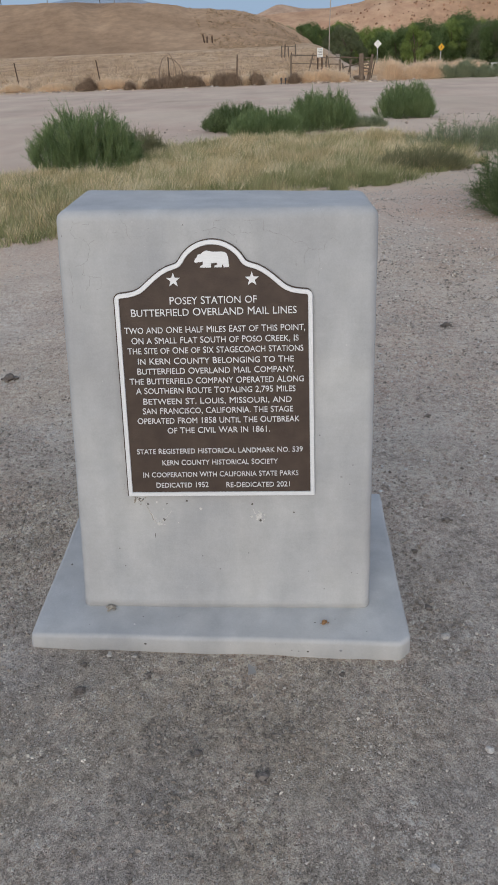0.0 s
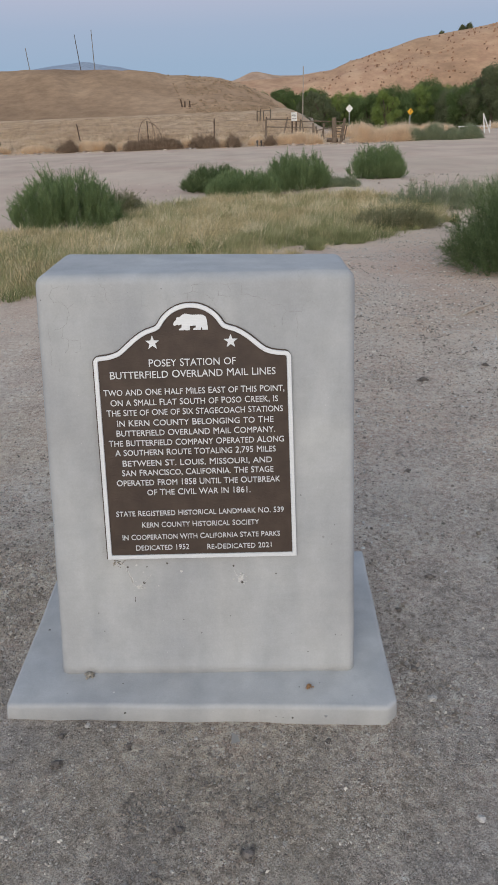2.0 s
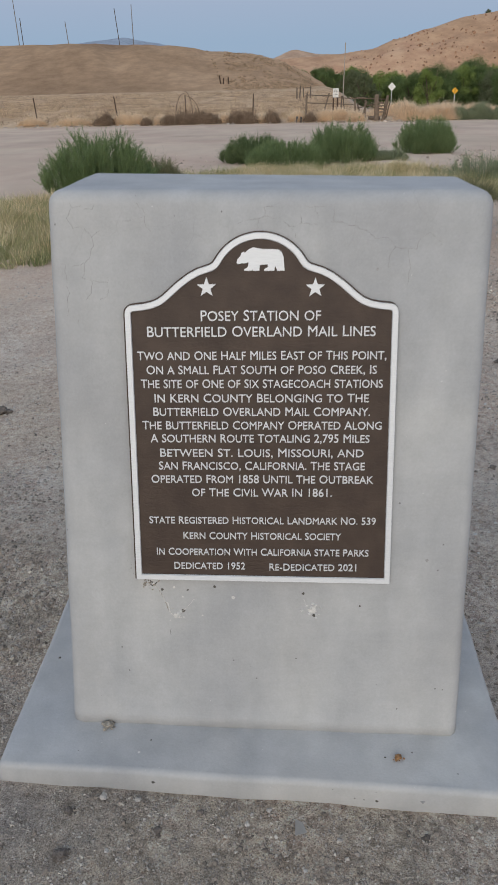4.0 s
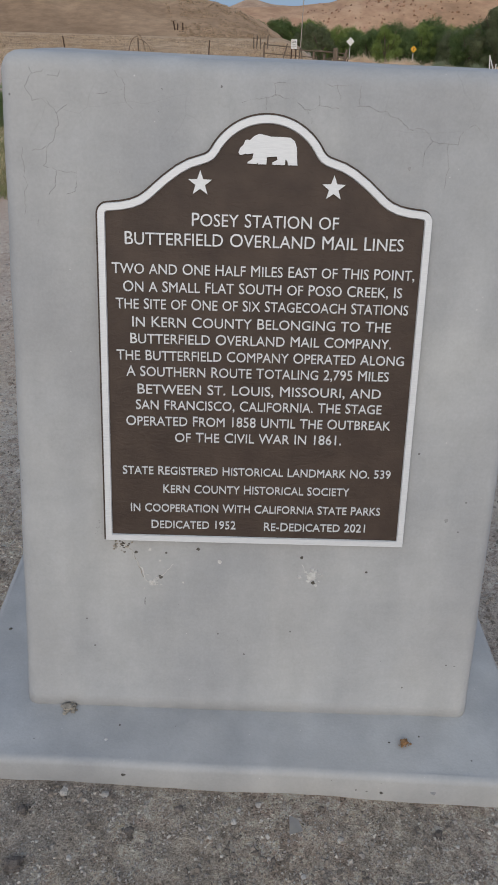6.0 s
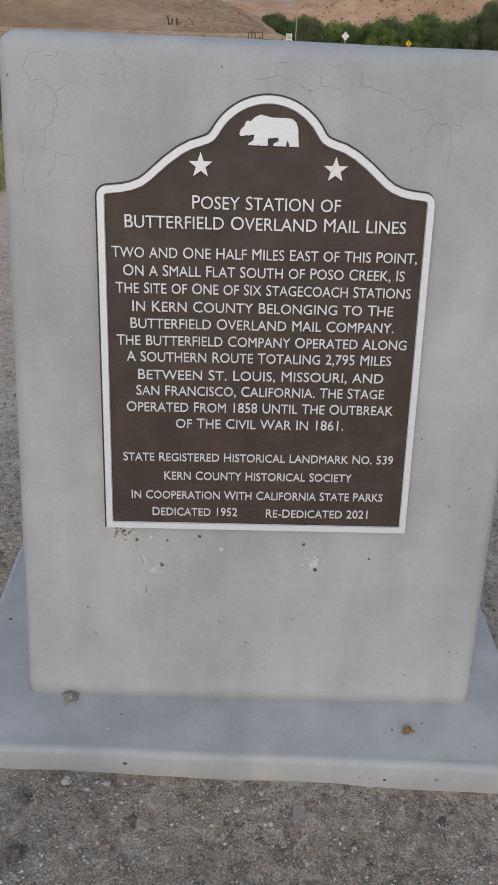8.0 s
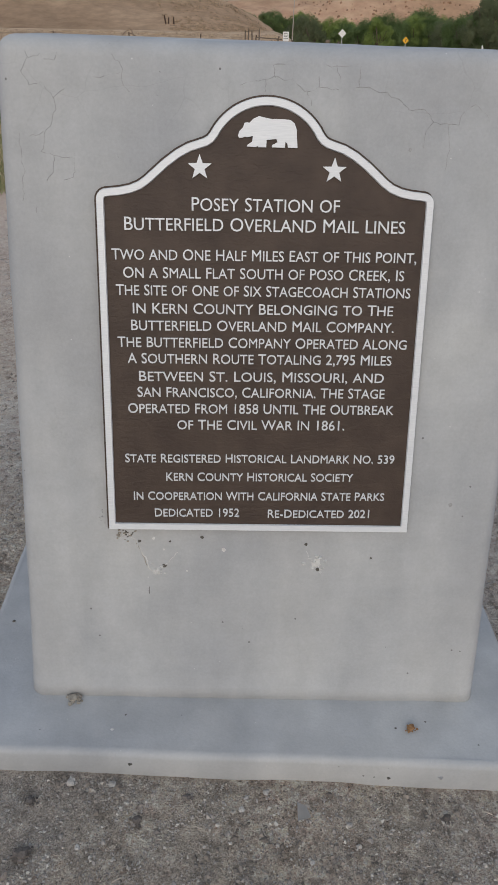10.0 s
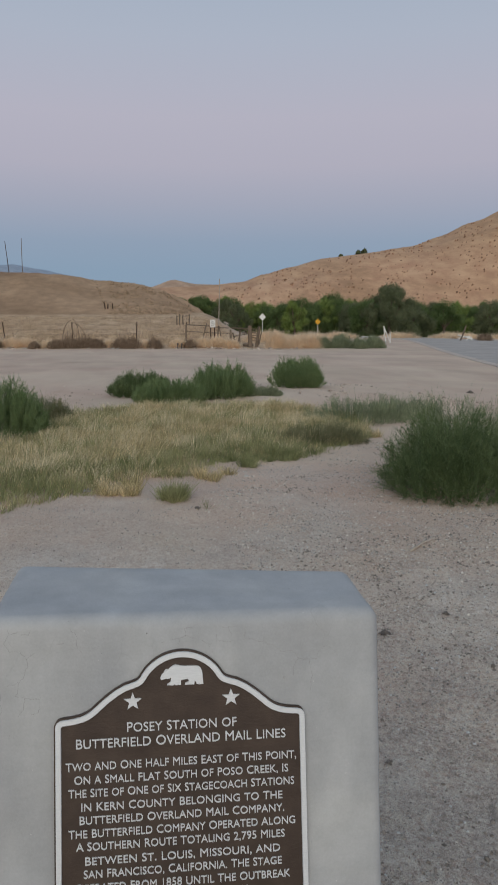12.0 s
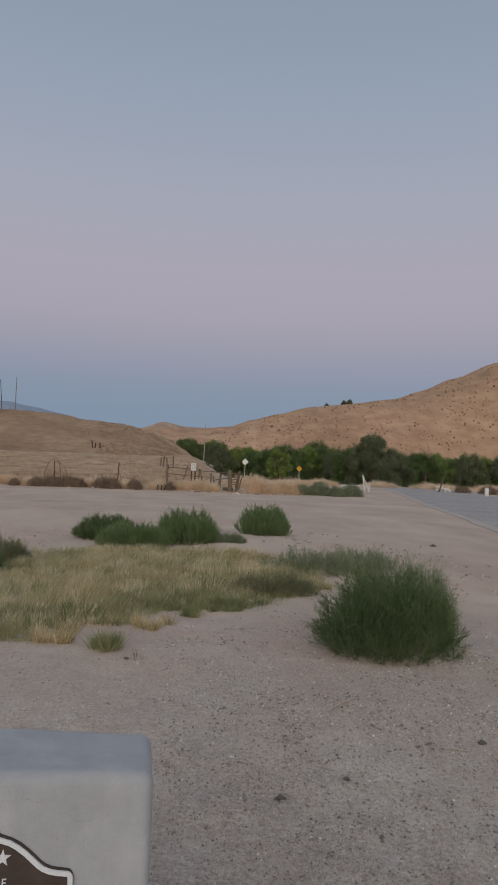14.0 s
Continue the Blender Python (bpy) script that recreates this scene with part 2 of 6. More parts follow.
    col = blend(nt, calc(nt, "MULTIPLY", near, 0.5), col, ramp(nt, [(0.34, (0.58, 0.575, 0.57)), (0.52, (0.5,) * 3), (0.68, (0.3, 0.29, 0.28))], churned), "OVERLAY")
    col = blend(nt, near, col, ramp(nt, [(0.34, (0.3, 0.29, 0.28)), (0.5, (0.5,) * 3), (0.66, (0.66, 0.65, 0.64))], crumb), "OVERLAY")
    sand = fuzz(nt, p, 210, 4, 0.75)
    col = blend(nt, calc(nt, "MULTIPLY", near, 0.62), col, ramp(nt, [(0.38, (0.2, 0.19, 0.18)), (0.5, (0.5,) * 3), (0.62, (0.8, 0.79, 0.78))], sand), "OVERLAY")
    gritty = ramp(nt, [(0.38, (0.25,) * 3), (0.6, (1, 1, 1))], fuzz(nt, p, 2.6, 5, 0.65))
    wob = nt.nodes.new("ShaderNodeMix")
    wob.data_type = "VECTOR"
    wob.inputs[0].default_value = 0.012
    jit = nt.nodes.new("ShaderNodeTexNoise")
    jit.inputs["Scale"].default_value = 60
    nt.links.new(p, jit.inputs["Vector"])
    nt.links.new(p, wob.inputs[4])
    nt.links.new(jit.outputs["Color"], wob.inputs[5])
    for size, amount in ((52, 0.6), (120, 0.75)):
        grains = cells(nt, wob.outputs[1], size)
        split = nt.nodes.new("ShaderNodeSeparateColor")
        nt.links.new(grains.outputs["Color"], split.inputs[0])
        shade = ramp(nt, [(0.0, (0.3, 0.295, 0.29)), (0.35, (0.46,) * 3), (0.8, (0.55,) * 3), (1.0, (0.75, 0.745, 0.74))], split.outputs[1])
        col = blend(nt, calc(nt, "MULTIPLY", calc(nt, "MULTIPLY", near, gritty), amount), col, shade, "OVERLAY")
    for size, keep, tone in ((150, 0.75, (0.82, 0.80, 0.77)), (125, 0.66, (0.09, 0.08, 0.072))):
        grain = cells(nt, p, size)
        pick = nt.nodes.new("ShaderNodeSeparateColor")
        nt.links.new(grain.outputs["Color"], pick.inputs[0])
        dot = calc(nt, "MULTIPLY", calc(nt, "LESS_THAN", grain.outputs["Distance"], 0.27), calc(nt, "GREATER_THAN", pick.outputs[0], keep))
        col = blend(nt, calc(nt, "MULTIPLY", calc(nt, "MULTIPLY", dot, near), calc(nt, "MULTIPLY", gritty, 0.8)), col, tone)
    nt.links.new(col, b.inputs["Base Color"])
    h = calc(nt, "ADD", calc(nt, "ADD", calc(nt, "MULTIPLY", mid, 0.3), calc(nt, "MULTIPLY", crumb, 1.8)), calc(nt, "MULTIPLY", sand, 0.5))
    h = calc(nt, "MULTIPLY", calc(nt, "ADD", h, calc(nt, "MULTIPLY", churned, 1.2)), near)
    relief(nt, b, h, 1.0, 0.014)
    return m


def bronze_ground():
    m, nt, b = material("brown_leather_grain_bronze", 0.55, 0.1, 0.35)
    p = place(nt)
    n = fuzz(nt, stretched(nt, p, (0.55, 1, 1)), 150, 5, 0.6, 0.6)
    col = ramp(nt, [(0.3, (0.053, 0.036, 0.028)), (0.7, (0.079, 0.055, 0.042))], fuzz(nt, p, 18, 4))
    nt.links.new(col, b.inputs["Base Color"])
    relief(nt, b, n, 0.7, 0.0022)
    return m


def bronze_face():
    """Brushed pale metal of border, letters and emblems."""
    m, nt, b = material("brushed_pale_bronze", 0.42, 0.1, 0.5)
    p = place(nt)
    n = fuzz(nt, stretched(nt, p, (1, 1, 18)), 55, 4)
    nt.links.new(ramp(nt, [(0.3, (0.66, 0.672, 0.69)), (0.7, (0.77, 0.78, 0.795))], n), b.inputs["Base Color"])
    nt.links.new(ramp(nt, [(0.3, (0.36,) * 3), (0.7, (0.52,) * 3)], n), b.inputs["Roughness"])
    relief(nt, b, n, 0.15, 0.0006)
    return m


def hillside(name, colours, scale, tufts, rough=0.5, upper=None):
    m, nt, b = material(name, 0.95, 0, 0.1)
    p = place(nt)
    p = stretched(nt, p, (1, 0.4, 1.3))
    f = fuzz(nt, p, scale, 9, 0.68, 0.6)
    col = ramp(nt, [(0.36 + 0.28 * i / (len(colours) - 1), c) for i, c in enumerate(colours)], f)
    if upper:
        hgt = nt.nodes.new("ShaderNodeSeparateXYZ")
        nt.links.new(place(nt), hgt.inputs[0])
        grassy = calc(nt, "ADD", calc(nt, "MULTIPLY", calc(nt, "SUBTRACT", hgt.outputs["Z"], 22), 0.05), calc(nt, "MULTIPLY", calc(nt, "SUBTRACT", fuzz(nt, p, 0.008, 5, 0.6), 0.5), 3.0), clamp=True)
        col = blend(nt, calc(nt, "MULTIPLY", grassy, 0.45), col, upper)
    fine = fuzz(nt, p, tufts, 6, 0.7)
    col = blend(nt, rough, col, ramp(nt, [(0.38, (0.3, 0.29, 0.28)), (0.62, (0.68, 0.67, 0.65))], fine), "OVERLAY")
    nt.links.new(col, b.inputs["Base Color"])
    relief(nt, b, fine, 0.4, 0.6)
    return m


STUCCO = concrete_paint()
SOIL = ground_soil()
BROWN = bronze_ground()
PALE = bronze_face()
LEFT_HILL = hillside("dry_grass_hill", [(0.285, 0.180, 0.106), (0.44, 0.288, 0.176), (0.58, 0.395, 0.252)], 0.013, 0.5, 0.35)
RIGHT_HILL = hillside("orange_tan_hill", [(0.46, 0.28, 0.168), (0.60, 0.372, 0.234), (0.68, 0.435, 0.288)], 0.012, 0.16, 0.4, (0.45, 0.292, 0.172))
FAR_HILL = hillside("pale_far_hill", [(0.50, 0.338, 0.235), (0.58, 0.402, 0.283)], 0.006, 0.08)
# the air's blue haze is mixed into this mountain colour
HAZE_MOUNTAIN = simple("haze_blue_mountain", [(0.285, 0.34, 0.425), (0.31, 0.36, 0.44)], 0.004, 1.0)
ASPHALT = simple("worn_grey_asphalt", [(0.40, 0.36, 0.33), (0.50, 0.455, 0.42)], 0.5, 1.0, bump=0.004, spec=0.05)
SHOULDER = simple("pale_gravel_shoulder", [(0.50, 0.42, 0.36), (0.62, 0.53, 0.46)], 1.4, 1.0, bump=0.01, spec=0.05)
# lighter copy of green_thistle, its colour offsetting the shade among the needles
LIGHTENED_THISTLE = simple("lightened_green_thistle", [(0.165, 0.232, 0.105), (0.26, 0.328, 0.158)], 3, 0.8, random=0.5, island=True, spec=0.04, leafy=0.4)
THISTLE = simple("green_thistle", [(0.112, 0.158, 0.072), (0.198, 0.25, 0.118)], 3, 0.8, random=0.7, island=True, spec=0.04, leafy=0.4)
THISTLE_PALE = simple("grey_green_thistle", [(0.23, 0.265, 0.165), (0.34, 0.37, 0.235)], 5, 0.8, random=0.5, island=True, spec=0.04, leafy=0.4)
DULL_WEED = simple("brownish_green_weed", [(0.20, 0.21, 0.115), (0.33, 0.31, 0.185)], 4, 0.85, random=0.5, island=True, spec=0.04, leafy=0.4)
BLOND = simple("pale_blond_stalks", [(0.66, 0.575, 0.37), (0.86, 0.77, 0.54)], 2.6, 0.8, random=0.5, island=True, spec=0.04, leafy=0.4)
STRAW = simple("blond_grass", [(0.39, 0.34, 0.175), (0.62, 0.515, 0.31), (0.80, 0.685, 0.47)], 2.6, 0.8, random=0.9, island=True, spec=0.04, leafy=0.4)
PALE_STRAW = simple("pinkish_straw", [(0.74, 0.575, 0.40), (0.90, 0.745, 0.55)], 0.9, 0.85, random=0.5, island=True, spec=0.04, leafy=0.4)
STUBBLE = simple("dull_straw_stubble", [(0.44, 0.325, 0.21), (0.60, 0.455, 0.31)], 0.9, 0.9, random=0.6, island=True, spec=0.04)
GREEN_GRASS = simple("dull_green_grass", [(0.18, 0.21, 0.095), (0.34, 0.345, 0.175), (0.52, 0.48, 0.28)], 2.2, 0.8, random=0.6, island=True, spec=0.04, leafy=0.4)
DEAD_BRUSH = simple("dead_brown_brush", [(0.20, 0.145, 0.105), (0.32, 0.24, 0.175)], 4, 0.9, random=0.6, island=True, spec=0.04)
LEAF = simple("tree_leaves", [(0.115, 0.165, 0.064), (0.185, 0.245, 0.098)], 0.25, 0.75, random=0.2, island=True, spec=0.04, leafy=0.4)
LEAF_BRIGHT = simple("yellow_green_tree_leaves", [(0.20, 0.265, 0.075), (0.30, 0.37, 0.122)], 0.25, 0.75, random=0.2, island=True, spec=0.04, leafy=0.4)
LEAF_OLIVE = simple("olive_tree_leaves", [(0.135, 0.158, 0.085), (0.20, 0.222, 0.124)], 0.25, 0.75, random=0.2, island=True, spec=0.04, leafy=0.4)
BARK = simple("grey_bark", [(0.10, 0.075, 0.055), (0.17, 0.13, 0.10)], 3, 0.9, bump=0.02)
WEATHERED = simple("weathered_grey_wood", [(0.12, 0.09, 0.065), (0.22, 0.17, 0.13)], 6, 0.9, bump=0.006, random=0.4)
WEATHERED_PALE = simple("bleached_wood", [(0.30, 0.26, 0.22), (0.42, 0.37, 0.32)], 6, 0.9)
STICK = simple("dry_stick", [(0.36, 0.31, 0.26), (0.50, 0.44, 0.38)], 14, 0.9)
RUST = simple("rusty_steel", [(0.06, 0.04, 0.03), (0.12, 0.075, 0.05)], 12, 0.8, 0.2)
WHITE = simple("white_road_paint", [(0.66, 0.65, 0.62), (0.8, 0.79, 0.76)], 5, 0.6)
YELLOW = simple("yellow_sign_face", [(0.72, 0.36, 0.02), (0.8, 0.42, 0.03)], 4, 0.5)
GALV = simple("galvanised_steel", [(0.38, 0.38, 0.38), (0.5, 0.5, 0.5)], 8, 0.5, 0.6)
STONE = simple("pebble_stone", [(0.16, 0.14, 0.125), (0.42, 0.38, 0.345)], 20, 0.9, random=0.9, island=True, second=(0.62, 0.575, 0.515))
PALE_STONE = simple("pale_gravel_chip", [(0.38, 0.34, 0.295), (0.62, 0.57, 0.505)], 20, 0.9, random=1.0, island=True)
ROCK = simple("field_stone", [(0.33, 0.305, 0.28), (0.52, 0.485, 0.45)], 25, 0.9, bump=0.003, random=0.5)
CLOD = simple("dark_dirt_clod", [(0.10, 0.086, 0.077), (0.20, 0.175, 0.157)], 60, 0.95, bump=0.004, random=0.5)
LOT_CLOD = simple("sandy_dirt_clod", [(0.33, 0.265, 0.215), (0.56, 0.46, 0.385)], 8, 0.95, random=0.8, island=True)
CRUMB = simple("dark_dirt_crumb", [(0.17, 0.145, 0.122), (0.29, 0.25, 0.215)], 30, 0.95, random=0.7, island=True)
RUSTSTONE = simple("rust_orange_lump", [(0.20, 0.10, 0.045), (0.36, 0.22, 0.11)], 60, 0.9, bump=0.003)
MORTAR = simple("sandy_mortar", [(0.24, 0.215, 0.18), (0.44, 0.40, 0.345)], 90, 0.95, bump=0.003)
DARK = simple("dark_hole_grime", [(0.07, 0.064, 0.056), (0.13, 0.12, 0.105)], 80, 0.95)
SEAM = simple("grey_crack_shadow", [(0.295, 0.293, 0.29), (0.37, 0.367, 0.363)], 60, 0.95)
CHIP = simple("white_plaster_chip", [(0.5, 0.49, 0.47), (0.66, 0.65, 0.63)], 80, 0.9)
INK = simple("black_sign_ink", [(0.03, 0.03, 0.03), (0.05, 0.05, 0.05)], 20, 0.6)
GREY_POLE = simple("bleached_grey_pole", [(0.17, 0.165, 0.165), (0.25, 0.24, 0.235)], 3, 0.9)
POLE = simple("dark_tarred_pole", [(0.075, 0.07, 0.07), (0.12, 0.11, 0.105)], 3, 0.9)
WIRE = simple("old_fence_wire", [(0.12, 0.10, 0.085), (0.2, 0.17, 0.15)], 8, 0.7, 0.4)


# ---- building helpers ----
def link_mesh(name, me, mat, parent=None, label="", smooth=False):
    me.materials.append(mat)
    if smooth:
        me.polygons.foreach_set("use_smooth", [True] * len(me.polygons))
    ob = new(name, me)
    if parent:
        ob.parent = parent
    if label:
        tagged(ob, label)
    return ob


def part(name, bm, mat, parent=None, label="", smooth=False):
    me = bpy.data.meshes.new(name)
    bm.normal_update()
    bm.to_mesh(me)
    bm.free()
    return link_mesh(name, me, mat, parent, label, smooth)


def sheet(name, verts, faces, mat, parent=None, label="", smooth=False):
    me = bpy.data.meshes.new(name)
    me.from_pydata([tuple(v) for v in verts], [], faces)
    me.update()
    return link_mesh(name, me, mat, parent, label, smooth)


def box(bm, size, m=None, bevel=0.0):
    r = bmesh.ops.create_cube(bm, size=1.0, matrix=(m or Matrix()) @ Matrix.Diagonal((*size, 1)))
    if bevel:
        edges = list({e for v in r["verts"] for e in v.link_edges})
        bmesh.ops.bevel(bm, geom=edges, offset=bevel, segments=2, affect="EDGES", profile=0.6)


def rod(bm, a, b, r0, r1=None, n=8, rough=0.0):
    """A tapered round bar from a to b, uneven by rough."""
    a, b = Vector(a), Vector(b)
    turn_to = (b - a).to_track_quat("Z", "Y").to_matrix().to_4x4()
    m = Matrix.Translation((a + b) / 2) @ turn_to
    r = bmesh.ops.create_cone(bm, cap_ends=True, segments=n, radius1=r0, radius2=r1 or r0, depth=(b - a).length, matrix=m)
    if rough:
        for v in r["verts"]:
            v.co += Vector([random.uniform(-rough, rough) for _ in range(3)])


def empty(name, at, label, category, group="", turn_z=0.0):
    ob = new(name)
    ob.empty_display_size = 0.1
    ob.matrix_basis = pose(*at, 0, 0, turn_z)
    return tagged(ob, label, category, group)


def smooth01(a, b, x):
    t = min(1.0, max(0.0, (x - a) / (b - a)))
    return t * t * (3 - 2 * t)


# ---- ground ----
def land(x, y):
    """Height of the land without its small roughness."""
    z = 0.15 * smooth01(0.75, 4.2, y) + 0.03 * smooth01(2.5, 4.0, y) * (1 - smooth01(7, 10, y))
    az = math.degrees(math.atan2(x, max(y, 0.1) + 1.5))
    left = 1 - smooth01(2.5, 6.5, az)
    z += left * (0.55 * smooth01(46.5, 54, y) + 0.028 * min(max(y - 54, 0), 90))
    z -= (1 - left) * 1.0 * smooth01(58, 125, y)
    z -= 0.15 * smooth01(20, 46, y)
    z += (0.037 - 0.020 * max(-1.5, min(1.5, x))) * smooth01(-1.3, -0.5, y) * (1 - smooth01(0.7, 1.6, y)) * (1 - smooth01(1.0, 2.2, abs(x)))
    return z


def ground_z(x, y):
    z = land(x, y)
    rough = 0.012
    z += rough * noise.noise((x * 1.3, y * 1.3, 0)) + 0.006 * noise.noise((x * 6, y * 6, 3))
    if 1.2 < y < 12:
        z += 0.016 * smooth01(1.2, 2.4, y) * (1 - smooth01(8, 12, y)) * (noise.noise((x * 2.9, y * 2.9, 5)) + 0.4 * noise.noise((x * 7, y * 7, 6)))
    if 11.5 < y < 20 and 0.5 < x < 7.5:
        z += 0.07 * smooth01(12.4, 13.3, y + 0.5 * noise.noise((x * 1.1, 3, 1))) * (1 - smooth01(16.5, 19.5, y)) * smooth01(0.8, 2.2, x) * (1 - smooth01(5.5, 7.2, x)) * (0.9 + noise.noise((x * 1.6, y * 1.6, 21)))
    if y < 7:
        z += 0.004 * noise.noise((x * 19, y * 19, 7)) + 0.006 * max(0, noise.noise((x * 9, y * 9, 11)))
    if -0.75 < x < 0.75 and -0.35 < y < 0.8:
        z = min(z, 0.06)
    return z


def spread(a, b, step, far, grow):
    mid = list(np.arange(a, b + 1e-6, step))
    lo, hi, s = [], [], step
    while mid[-1] + sum(hi) < far:
        s *= grow
        hi.append(s)
    up = list(mid[-1] + np.cumsum(hi))
    down = list(mid[0] - np.cumsum(hi))[::-1]
    return down + mid + up


xs = spread(-2.4, 4.2, 0.055, 3200, 1.13)
ys = [v for v in spread(-1.9, 7.0, 0.055, 3200, 1.085) if v > -900]
verts = [(x, y, ground_z(x, y)) for y in ys for x in xs]
w = len(xs)
faces = [(j * w + i, j * w + i + 1, (j + 1) * w + i + 1, (j + 1) * w + i) for j in range(len(ys) - 1) for i in range(w - 1)]
tagged(sheet("ground", verts, faces, SOIL, smooth=True), "grey-brown gravelly desert dirt with paler sandy lot", "ground", kind="structure")


def road_strip(name, x_in, width, lift, mat, label, y0=-60, y1=150):
    """A strip along the road's line, laid on the land."""
    v, f = [], []
    n, k_ = 260, 8
    for i in range(n + 1):
        y = y0 + (y1 - y0) * i / n
        x0 = 7.25 + 0.245 * y + x_in - 0.0022 * max(0, y - 70) ** 2
        wob = 0.12 * noise.noise((y * 0.35, x_in, 2))
        for k in range(k_ + 1):
            x = x0 + (wob if k == 0 else 0) + width * k / k_
            v.append((x, y, land(x, y) + lift + 0.02 * (1 - (2 * k / k_ - 1) ** 2)))
    w = k_ + 1
    for i in range(n):
        for k in range(k_):
            a = i * w + k
            f.append((a, a + 1, a + w + 1, a + w))
    top = len(v)
    v += [(x, y, z - 0.2) for x, y, z in v]
    for i in range(n):
        a, b = i * w, i * w + k_
        f.append((a, a + w, top + a + w, top + a))
        f.append((b + w, b, top + b, top + b + w))
    tagged(sheet(name, v, f, mat, smooth=False), label, "road", kind="structure")


road_strip("road", -0.35, 8.4, 0.030, ASPHALT, "worn grey two-lane asphalt road towards the trees")
road_strip("road_shoulder", -0.8, 0.5, 0.022, SHOULDER, "pale gravel shoulder along the asphalt road")


# ---- hills ----
def crest(table, az):
    for (a0, e0), (a1, e1) in zip(table, table[1:]):
        if a0 <= az <= a1:
            t = (az - a0) / (a1 - a0)
            t = t * t * (3 - 2 * t) * 0.5 + t * 0.5
            return e0 + (e1 - e0) * t
    return table[0][1] if az < table[0][0] else table[-1][1]


def hill_point(spec, az, s):
    """s from 0 at the foot over 1 at the crest to 2 behind it."""
    table, r0, r1, r2, foot, rough = spec
    r = r0 + (r1 - r0) * s if s <= 1 else r1 + (r2 - r1) * (s - 1)
    a = radians(az)
    x, y = r * math.sin(a), r * math.cos(a) - 1.6
    top = 1.72 + r1 * math.tan(radians(crest(table, az)))
    foot = land(r0 * math.sin(a), r0 * math.cos(a)) - 0.35 if foot is None else foot
    up = math.sin(min(s, 1.0) * math.pi / 2) ** 1.25 if s <= 1 else 1 - 0.8 * (s - 1)
    z = foot + (top - foot) * up
    wild = min(1.0, s * 1.6) * (1 - 0.93 * smooth01(0.6, 1.0, s))
    z += rough * wild * (noise.noise((x * 0.02, y * 0.02, 1)) + 0.5 * noise.noise((x * 0.06, y * 0.06, 5)))
    z -= rough * 0.55 * wild * abs(noise.noise((az * 1.7 + s, s * 1.3, 4))) * (rough > 2.5)
    z -= rough * 0.7 * wild * max(0, noise.noise((az * 0.55, s * 0.8, 9))) * (top > 4)
    return x, y, z


def hill(name, spec, az0, az1, step, mat, label):
    n, k = int((az1 - az0) / step), 34
    v = [hill_point(spec, az0 + (az1 - az0) * i / n, 2 * j / k) for j in range(k + 1) for i in range(n + 1)]
    w = n + 1
    f = [(j * w + i, j * w + i + 1, (j + 1) * w + i + 1, (j + 1) * w + i) for j in range(k) for i in range(n)]
    return tagged(sheet(name, v, f, mat, smooth=True), label, "hill", kind="structure")


LEFT = ([(-60, 2.5), (-30, 2.9), (-17, 3.22), (-13, 3.32), (-9.4, 3.1), (-5.5, 2.74), (-2.5, 2.42), (-0.5, 2.1), (1.2, 1.5), (2.4, 0.9), (3.4, 0.1), (4.6, -0.9)], 122, 235, 330, None, 1.8)
RIGHT = ([(-12, 1.2), (-2, 2.2), (1.5, 2.35), (3.5, 2.5), (5.6, 2.7), (7.4, 3.25), (9.5, 3.82), (12.1, 4.45), (14.1, 4.68), (18.4, 5.22), (20.3, 5.8), (22.5, 6.7), (25.7, 7.9), (31, 9.2), (45, 6.5), (70, 3)], 275, 420, 620, -1.5, 3.0)
FARTHER = ([(-20, 1.5), (-4, 1.9), (-1.2, 2.25), (0.6, 2.85), (2.3, 2.55), (4, 2.5), (6, 2.6), (12, 2.2), (30, 2)], 700, 900, 1200, 5, 2.0)
BLUE = ([(-45, 1.8), (-25, 2.6), (-15.5, 3.2), (-13, 3.57), (-11, 3.75), (-9, 3.44), (-7, 3.05), (-4, 2.3), (3, 1.2)], 3200, 4000, 4500, 20, 12)
hill("hill_grassy", LEFT, -60, 4.6, 0.3, LEFT_HILL, "low rounded hill of dry brown grass")
hill("hill_shrubby", RIGHT, -12, 70, 0.35, RIGHT_HILL, "bare orange-tan hill dotted with dark shrubs")
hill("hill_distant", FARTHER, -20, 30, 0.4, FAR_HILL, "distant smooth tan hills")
hill("mountain_backdrop", BLUE, -45, 3, 0.4, HAZE_MOUNTAIN, "far mountain ridge behind the hills, coloured with blue haze")


# ---- monument ----
from mathutils.bvhtree import BVHTree

FACE = math.radians(9.8)
FRONT_LEFT, FRONT_RIGHT, FRONT_TOP = -0.046, -0.070, 0.1593


def front(u, z):
    """The y of the block's sloped front."""
    low = FRONT_LEFT + (FRONT_RIGHT - FRONT_LEFT) * (u + 0.467) / 0.927
    return low + (FRONT_TOP - low) * (z - 0.09) / 1.235


def roughen(bm, amount, scale):
    for v in bm.verts:
        v.co += Vector(noise.noise_vector(v.co * scale)) * amount


def solid(bm, low, high):
    vs = [bm.verts.new(c) for c in low + high]
    n = len(low)
    bm.faces.new(vs[:n][::-1])
    bm.faces.new(vs[n:])
    for i in range(n):
        bm.faces.new((vs[i], vs[(i + 1) % n], vs[n + (i + 1) % n], vs[n + i]))
    bmesh.ops.recalc_face_normals(bm, faces=bm.faces)


